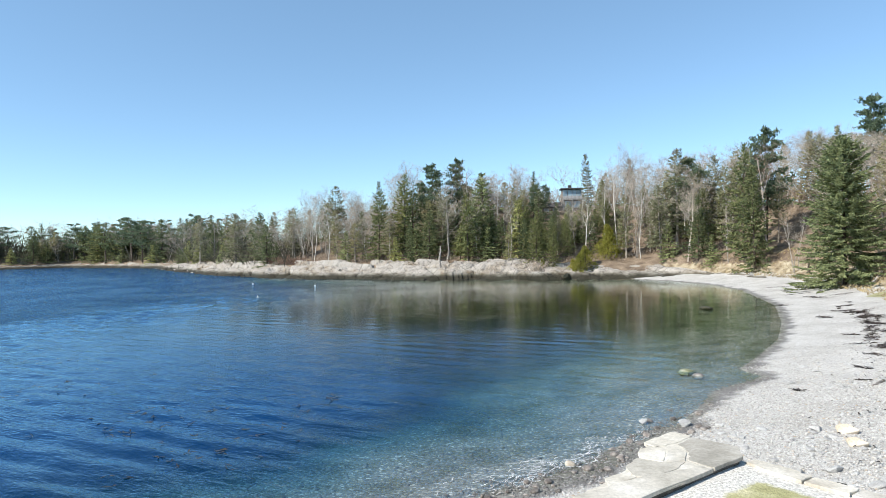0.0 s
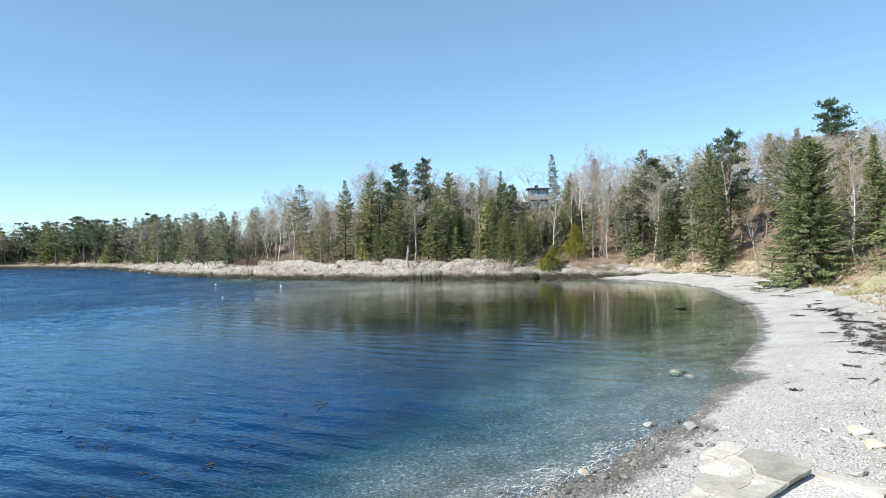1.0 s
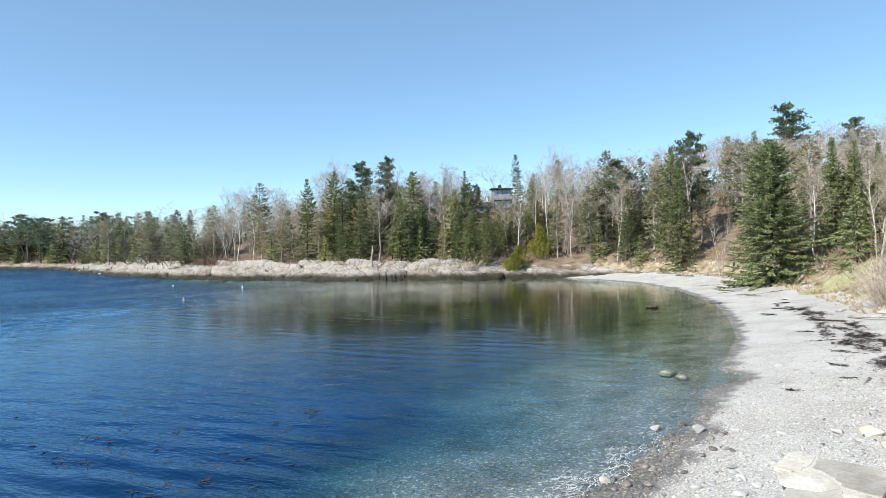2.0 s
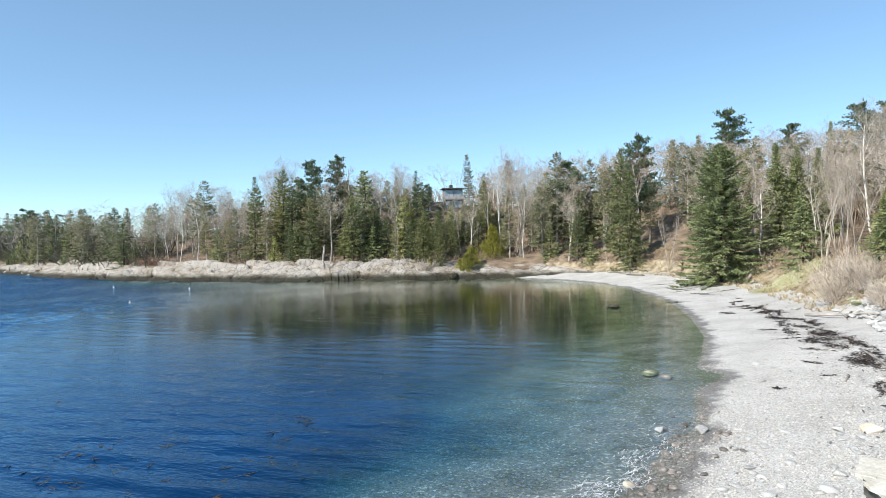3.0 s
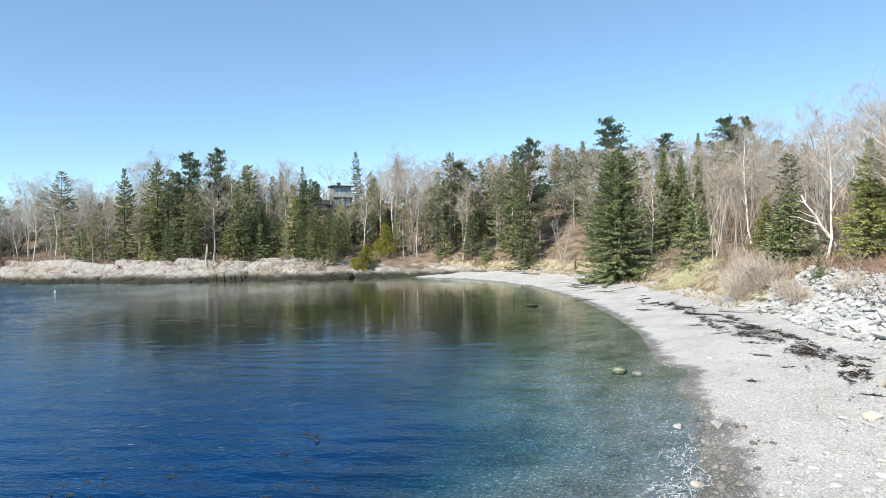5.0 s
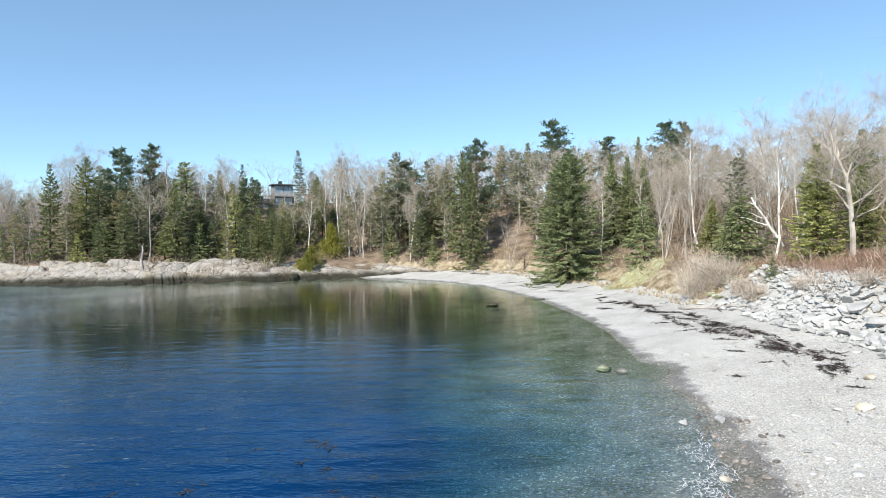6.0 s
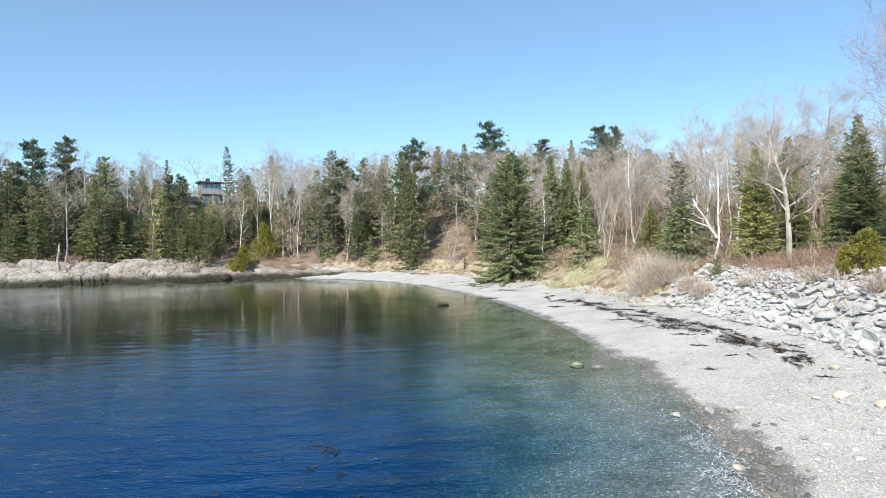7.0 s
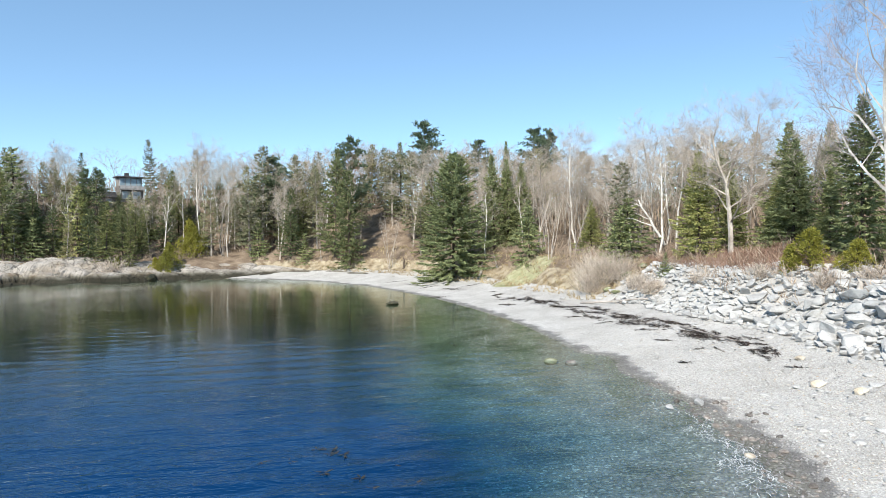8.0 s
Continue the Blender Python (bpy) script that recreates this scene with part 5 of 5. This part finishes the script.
def log(x0, y0, x1, y1, radius, label, seed, limbs=0, lift=0.8, z0=None, z1=None, name="driftwood_log", material=None):
    r = random.Random(seed)
    b = Bits()
    p = Vector((x0, y0, (ground_z(x0, y0) if z0 is None else z0) + radius * lift))
    q = Vector((x1, y1, (ground_z(x1, y1) if z1 is None else z1) + radius * lift))
    pts = [p.lerp(q, i / 7) + Vector((r.gauss(0, radius * 0.4), r.gauss(0, radius * 0.4), r.gauss(0, radius * 0.25))) for i in range(8)]
    b.tube(pts, [radius * (1.15 - 0.6 * i / 7) * r.uniform(0.9, 1.1) for i in range(8)], 8, True)
    if material:
        for u, length in ((3, 2.6), (4, 1.5)):
            limb = bent(r, pts[u], Vector((-0.72, 0.66, 0.3)).normalized(), length, 5, 0.2)
            b.tube(limb, [radius * 0.5 * (1 - 0.16 * i) for i in range(6)], 5)
    for _ in range(limbs):
        k = r.randrange(2, 7)
        d = ((q - p).normalized() * 0.6 + Vector((r.gauss(0, 1), r.gauss(0, 1), abs(r.gauss(0.3, 0.5))))).normalized()
        limb = bent(r, pts[k], d, r.uniform(0.5, 1.8) * (q - p).length / 5, 4, 0.18)
        b.tube(limb, [radius * 0.4 * (1 - 0.2 * i) for i in range(5)], 5)
    return tagged(new(name, b.mesh(name, material or DRIFTWOOD, True)), label, "log", "driftwood")


log(23.8, 40.4, 24.6, 34.4, 0.09, "long weathered driftwood log at the top of the beach", 1, 2)
log(25.6, 38.6, 23.4, 36.0, 0.07, "grey driftwood log lying over boulders", 2, 2)
log(17.9, 27.9, 15.9, 23.4, 0.05, "thin bleached driftwood pole on the tide line", 3)
log(14.0, 23.6, 13.1, 22.6, 0.05, "short dark driftwood stick on the shingle", 4)
log(33.6, 64.0, 36.4, 66.8, 0.14, "fallen grey log under the birch", 5, 4)
log(35.2, 62.8, 37.6, 66.0, 0.1, "fallen grey log under the birch", 6, 3)
log(21.4, 20.8, 20.0, 16.8, 0.11, "grey driftwood log on the grassy bank", 7, 2)
log(22.6, 22.6, 20.6, 18.0, 0.09, "grey driftwood log on the grassy bank", 8, 1)
log(33.9, 39.6, 32.2, 41.2, 0.12, "dead pale birch trunk leaning over young spruces", 9, 6, 0.5, 5.2, 9.2, "leaning_dead_birch", PALE_BARK)


def stump(x, y, h, radius, label, material, seed, z=None, name="tree_stump", snapped=0.3, limbs=0):
    """A broken dead trunk with a flared foot and a splintered top."""
    r = random.Random(seed)
    b = Bits()
    base = Vector((x, y, (ground_z(x, y) if z is None else z) - 0.1))
    pts = [base + Vector((0.03 * h * math.sin(i * 1.1 + seed), 0.02 * h * math.cos(i * 1.7), h * i / 7)) for i in range(8)]
    b.tube(pts, [radius * (1.5 if i == 0 else 1.1 - 0.09 * i) for i in range(8)], 8, True)
    for _ in range(4):
        d = Vector((r.gauss(0, 0.25), r.gauss(0, 0.25), 1)).normalized()
        b.tube([pts[-1] - d * 0.1, pts[-1] + d * h * snapped * r.uniform(0.3, 1)], [radius * 0.45, radius * 0.04], 4)
    for _ in range(limbs):
        d = Vector((r.gauss(0, 1), r.gauss(0, 1), r.uniform(-0.1, 0.5))).normalized()
        b.tube(bent(r, pts[r.randrange(3, 7)], d, h * 0.35, 3, 0.2), [radius * 0.3, radius * 0.2, radius * 0.14, radius * 0.05], 4)
    for i in range(5):
        a = i * 1.26 + r.random()
        d = Vector((math.cos(a), math.sin(a), -0.25))
        b.tube([base + Vector((0, 0, 0.2)), base + Vector((0, 0, 0.1)) + d * radius * 3], [radius * 0.6, radius * 0.15], 5)
    return tagged(new(name, b.mesh(name, material, True)), label, "stump")


stump(-14.6, 115.6, 4.5, 0.26, "tall pale broken snag on the ledge", DRIFTWOOD, 1, None, "dead_snag", 0.15, 1)
stump(36.0, 83.5, 1.5, 0.16, "dark forked stump standing on the grassy bank", BARK, 2, None, "forked_stump", 0.2, 4)
stump(20.6, 19.7, 0.8, 0.2, "bleached splintered stump on the bank", DRIFTWOOD, 3, None, "bleached_stump", 0.35, 3)


# ---- house on the hill ----
def box(name, x0, x1, y0, y1, z0, z1, material, parent, label=""):
    bm = bmesh.new()
    bmesh.ops.create_cube(bm, size=1.0)
    for v in bm.verts:
        v.co = Vector(((x0 + x1) / 2 + v.co.x * (x1 - x0), (y0 + y1) / 2 + v.co.y * (y1 - y0), (z0 + z1) / 2 + v.co.z * (z1 - z0)))
    bmesh.ops.bevel(bm, geom=bm.edges[:], offset=min(0.02, (x1 - x0) * 0.2, (y1 - y0) * 0.2, (z1 - z0) * 0.2), segments=1, affect="EDGES")
    me = bpy.data.meshes.new(name)
    bm.to_mesh(me)
    bm.free()
    me.materials.append(material)
    return part(name, me, parent, label)


SHINGLE = mottled("weathered_grey_shingle", (0.17, 0.155, 0.14), (0.26, 0.24, 0.22), (0.35, 0.33, 0.31), 1.5, 9, bump=0.4)
ROOFING = mottled("dark_roofing", (0.035, 0.035, 0.037), (0.06, 0.06, 0.063), (0.1, 0.1, 0.105), 2, 15, bump=0.3)
TRIM = mottled("pale_grey_trim", (0.35, 0.34, 0.33), (0.48, 0.47, 0.46), (0.58, 0.57, 0.56), 2, 12, bump=0.1)
kg = Nodes("window_glass")
kg.bsdf.inputs["Metallic"].default_value = 0.0
kg.bsdf.inputs["Specular IOR Level"].default_value = 1.0
# pale blue base colour stands in for sky mirrored in the panes
PANE = kg.done(kg.ramp(kg.noise(kg.obj, 0.6, 2), [(0.3, (0.2, 0.26, 0.3)), (0.7, (0.36, 0.44, 0.48))]), 0.06)

house = tagged(new("house"), "grey shingled house with a flat-roofed glazed upper storey among trees", "house")
HZ = ground_z(11, 138) - 0.2
house.matrix_world = pose(10.8, 138.0, HZ - 0.3, 0, 0, 4) @ Matrix.Diagonal((0.8, 0.9, 0.95, 1))
box("wall", -2.4, 2.6, -2.6, 0.6, 0.0, 2.6, SHINGLE, house)
box("wall", -7.6, -2.45, -1.0, 2.0, -0.8, 0.9, SHINGLE, house)
box("deck", -2.6, 2.8, -3.4, -2.62, 2.35, 2.6, TRIM, house)
box("railing", -2.6, 2.8, -3.4, -3.34, 2.62, 3.1, TRIM, house)
for x in (-2.4, 0.0, 2.6):
    box("post", x - 0.08, x + 0.08, -3.3, -3.14, 0.0, 2.33, TRIM, house)
box("upper_wall", -2.4, 2.6, -2.0, 0.5, 2.62, 3.1, SHINGLE, house)
box("upper_wall", -2.4, 2.6, -1.9, 0.4, 3.12, 4.7, SHINGLE, house)
roof = box("roof", -2.9, 3.0, -2.7, 0.9, 4.72, 5.0, ROOFING, house)
box("chimney", -0.6, 0.2, -0.6, 0.2, 5.01, 5.8, ROOFING, roof)
for i in range(4):
    w = box("window", -2.3 + i * 1.22, -1.15 + i * 1.22, -2.02, -1.93, 3.14, 4.66, TRIM, house)
    box("pane", -2.22 + i * 1.22, -1.23 + i * 1.22, -2.05, -2.025, 3.24, 4.56, PANE, w)
for i in range(2):
    w = box("window", -2.0 + i * 2.3, -0.2 + i * 2.3, -2.72, -2.62, 0.6, 2.1, TRIM, house)
    box("pane", -1.9 + i * 2.3, -0.3 + i * 2.3, -2.75, -2.725, 0.7, 2.0, PANE, w)
for i in range(2):
    w = box("window", -7.2 + i * 2.3, -5.9 + i * 2.3, -1.1, -1.02, -0.4, 0.7, TRIM, house)
    box("pane", -7.1 + i * 2.3, -6.0 + i * 2.3, -1.13, -1.105, -0.3, 0.6, PANE, w)
gv = [(-8.0, -1.5, 0.8), (-2.42, -1.5, 0.8), (-2.42, 0.5, 1.9), (-8.0, 0.5, 1.9), (-8.0, 2.5, 0.8), (-2.42, 2.5, 0.8)]
gv += [(x, y, z + 0.18) for x, y, z in gv]
part("gable_roof", mesh_from("gable_roof", gv, [(0, 1, 2, 3), (3, 2, 5, 4), (6, 9, 8, 7), (9, 10, 11, 8), (0, 6, 7, 1), (4, 5, 11, 10), (0, 3, 9, 6), (3, 4, 10, 9), (1, 7, 8, 2), (2, 8, 11, 5)], ROOFING), house)

# ---- bushes ----
def bush(name, x, y, h, radius, material, label, seed, stems=70, width=0.012):
    r = random.Random(seed)
    b = Bits()
    base = Vector((x, y, ground_z(x, y) - 0.05))
    for _ in range(stems):
        a, reach = r.uniform(0, 6.3), r.uniform(0.2, 1.0) * radius
        d = Vector((math.cos(a) * reach, math.sin(a) * reach, h * r.uniform(0.55, 1.0))).normalized()
        p = base + Vector((r.gauss(0, radius * 0.25), r.gauss(0, radius * 0.25), 0))
        pts = bent(r, p, d, h * r.uniform(0.6, 1.05), 4, 0.16)
        b.tube(pts, [width * 1.3, width * 1.1, width, width * 0.7, width * 0.3], 3)
        for _ in range(7):
            k = r.randrange(1, 4)
            q = pts[k].lerp(pts[k + 1], r.random())
            td = ((pts[k + 1] - pts[k]).normalized() + Vector((r.gauss(0, 0.8), r.gauss(0, 0.8), r.gauss(0.1, 0.5)))).normalized()
            b.kite(q, td, td.cross(Vector((r.gauss(0, 1), r.gauss(0, 1), r.gauss(0, 1)))).normalized(), r.uniform(0.25, 0.6), width * 0.9)
    return tagged(new(name, b.mesh(name, material)), label, "bush", "bushes on the bank")


for i, (x, y, h, w) in enumerate(((27.6, 42.4, 3.0, 2.4), (28.4, 40.2, 2.7, 2.2), (29.4, 43.6, 2.9, 2.2), (26.6, 37.2, 1.4, 1.3), (25.4, 35.0, 1.2, 1.2))):
    bush("bare_bush", x, y, h, w, TWIGS, "grey leafless bush at the top of the beach", 500 + i, 170)
for i, (x, y, h, w) in enumerate(((22.3, 22.0, 1.3, 1.2), (24.0, 26.4, 1.2, 1.2), (25.0, 31.0, 1.1, 1.2), (21.8, 19.6, 1.0, 1.0))):
    bush("bare_bush", x, y, h, w, TWIGS, "grey leafless bush over the boulders", 520 + i, 80)
for i, (x, y, h, w) in enumerate(((3.2, 110.6, 3.2, 1.8), (-4.5, 111.5, 2.4, 2.0), (-52, 136.5, 2.4, 3.5), (-48.5, 134, 2.2, 3.0), (-55.5, 139.5, 2.2, 3.0))):
    bush("bare_bush", x, y, h, w, TWIGS if i < 2 else TWIGS_RED, "pale leafless bush above the ledge" if i < 2 else "reddish leafless scrub above the ledge", 540 + i, 120, 0.022)

# ---- floats and weed on the water ----
FLOAT = mottled("white_float", (0.7, 0.7, 0.7), (0.8, 0.8, 0.8), (0.88, 0.88, 0.86), 3, 20, rough=0.5, bump=0.05)


def float_mesh():
    bm = bmesh.new()
    bmesh.ops.create_uvsphere(bm, u_segments=14, v_segments=10, radius=0.13)
    for v in bm.verts:
        v.co.z *= 1.35 if v.co.z > 0 else 1.0
    bmesh.ops.create_cone(bm, cap_ends=True, segments=8, radius1=0.04, radius2=0.03, depth=0.2, matrix=Matrix.Translation((0, 0, 0.24)))
    me = bpy.data.meshes.new("mooring_buoy")
    bm.to_mesh(me)
    bm.free()
    me.materials.append(FLOAT)
    me.shade_smooth()
    return me


FLOAT_ME = float_mesh()
for x, y in ((-46.3, 105.5), (-32.5, 97.7), (-32.6, 75.6)):
    ob = tagged(new("mooring_buoy", FLOAT_ME), "small white buoy floating on the cove", "buoy", "buoys")
    ob.location = (x, y, 0.05)


WEED = mottled("brown_rockweed", (0.03, 0.024, 0.01), (0.055, 0.04, 0.016), (0.09, 0.066, 0.026), 2, 12, rough=0.4, island=True)
r9, b9 = random.Random(9), Bits()
for x, y, spread, count in ((-25.5, 31.0, 2.2, 26), (-20.0, 24.6, 1.8, 22), (-13.0, 19.0, 1.6, 22), (-12.0, 21.0, 1.5, 14), (-9.0, 15.6, 1.2, 18), (-7.3, 18.7, 1.2, 14), (-7.2, 22.0, 1.0, 8), (-7.0, 23.4, 0.5, 6), (-29, 27, 2, 14)):
    for _ in range(count):
        p = Vector((x + r9.gauss(0, spread), y + r9.gauss(0, spread * 0.7), 0.012))
        for _ in range(4):
            a = r9.uniform(0, 6.3)
            d = Vector((math.cos(a), math.sin(a), r9.uniform(0, 0.12)))
            b9.kite(p, d, Vector((-d.y, d.x, 0.1)), r9.uniform(0.12, 0.35), r9.uniform(0.015, 0.035))
tagged(new("floating_weed", b9.mesh("floating_weed", WEED)), "loose brown rockweed floating at the surface", "seaweed", kind="stuff")

# ---- shingle: loose pebbles on the beach and under the shallows, nearest the water and wall ----
def pebbles(name, label, count, x0, x1, y0, y1, d0, d1, r0, r1, seed, lift=0.25):
    rs = np.random.RandomState(seed)
    ico = np.array([(1, 0, 0), (-1, 0, 0), (0, 1, 0), (0, -1, 0), (0, 0, 1), (0, 0, -1)], float)
    tri = np.array([(0, 2, 4), (2, 1, 4), (1, 3, 4), (3, 0, 4), (2, 0, 5), (1, 2, 5), (3, 1, 5), (0, 3, 5)])
    x, y = rs.uniform(x0, x1, count), rs.uniform(y0, y1, count)
    z, d, s = land(x, y)
    a, b = x - CORNER[0], y - CORNER[1]
    outside = ~((a * -EDGE_A[1] + b * EDGE_A[0] > -0.3) & (a * EDGE_B[1] - b * EDGE_B[0] > -0.3))
    ok = (d > d0) & (d < d1) & outside & (rs.uniform(0, 1, count) < np.clip((36 - y) / 20, 0, 1)) & (rs.uniform(0, 1, count) < np.clip((d1 - d) / 3.0, 0, 1)) & (rs.uniform(0, 1, count) < np.clip((d - d0) / (4.0 if d0 < -5 else 0.3), 0, 1))
    x, y, z = x[ok], y[ok], z[ok]
    n = len(x)
    size = r0 * (r1 / r0) ** (rs.uniform(0, 1, n) ** 1.8)
    v = ico[None] * rs.uniform(0.8, 1.25, (n, 6, 1)) * np.stack((size * rs.uniform(0.9, 1.5, n), size * rs.uniform(0.7, 1.1, n), size * rs.uniform(0.4, 0.75, n)), 1)[:, None, :]
    w = rs.uniform(0, 6.28, n)
    c, q = np.cos(w)[:, None], np.sin(w)[:, None]
    v = np.stack((v[..., 0] * c - v[..., 1] * q, v[..., 0] * q + v[..., 1] * c, v[..., 2]), 2)
    v += np.stack((x, y, z + size * lift), 1)[:, None, :]
    f = (tri[None] + 6 * np.arange(n)[:, None, None]).reshape(-1, 3)
    me = bpy.data.meshes.new(name)
    me.vertices.add(n * 6)
    me.vertices.foreach_set("co", v.astype(np.float32).ravel())
    me.loops.add(len(f) * 3)
    me.loops.foreach_set("vertex_index", f.astype(np.int32).ravel())
    me.polygons.add(len(f))
    me.polygons.foreach_set("loop_start", np.arange(0, len(f) * 3, 3, dtype=np.int32))
    me.update(calc_edges=True)
    me.materials.append(PEBBLE)
    me.shade_smooth()
    return tagged(new(name, me), label, "pebbles", kind="stuff")


pebbles("pebbles", "pale grey beach pebbles along the water's edge", 70000, -3, 20, 9.5, 36, -1.2, 10.5, 0.022, 0.052, 1)
pebbles("sunken_pebbles", "wet pebbles under the clear shallows", 20000, -9, 16, 6, 36, -8, -0.2, 0.025, 0.09, 2, 0.05)
# foam: torn ribbons left by small waves, lying along the edge
bits, r5 = Bits(), random.Random(5)
for i in range(420):
    u = min(28.8, max(24.9, r5.gauss(26.9, 0.7)))
    a, b = SHORE[int(u)], SHORE[int(u) + 1]
    e = (b - a) / np.linalg.norm(b - a)
    p = a + (b - a) * (u % 1) + np.array((e[1], -e[0])) * (0.95 + 0.3 * math.sin(u * 7) + r5.gauss(0, 0.3))
    w, n = math.atan2(e[1], e[0]) + r5.gauss(0, 0.4), r5.randrange(4, 10)
    first = len(bits.v)
    for j in range(n):
        half = r5.uniform(0.004, 0.016) * math.sin(math.pi * (j + 0.5) / n)
        side = np.array((-math.sin(w), math.cos(w))) * half
        bits.v += [Vector((*(p + side), 0.02)), Vector((*(p - side), 0.02))]
        p = p + np.array((math.cos(w), math.sin(w))) * r5.uniform(0.03, 0.06)
        w += r5.gauss(0, 0.3)
    bits.f += [(first + 2 * j, first + 2 * j + 1, first + 2 * j + 3, first + 2 * j + 2) for j in range(n - 1)]
FOAM = mottled("sea_foam", (0.6, 0.62, 0.64), (0.75, 0.77, 0.78), (0.88, 0.88, 0.88), 4, 20, bump=0.2, island=True)
tagged(new("foam", bits.mesh("foam", FOAM)), "thin white foam flecks where small waves break", "foam", kind="stuff")
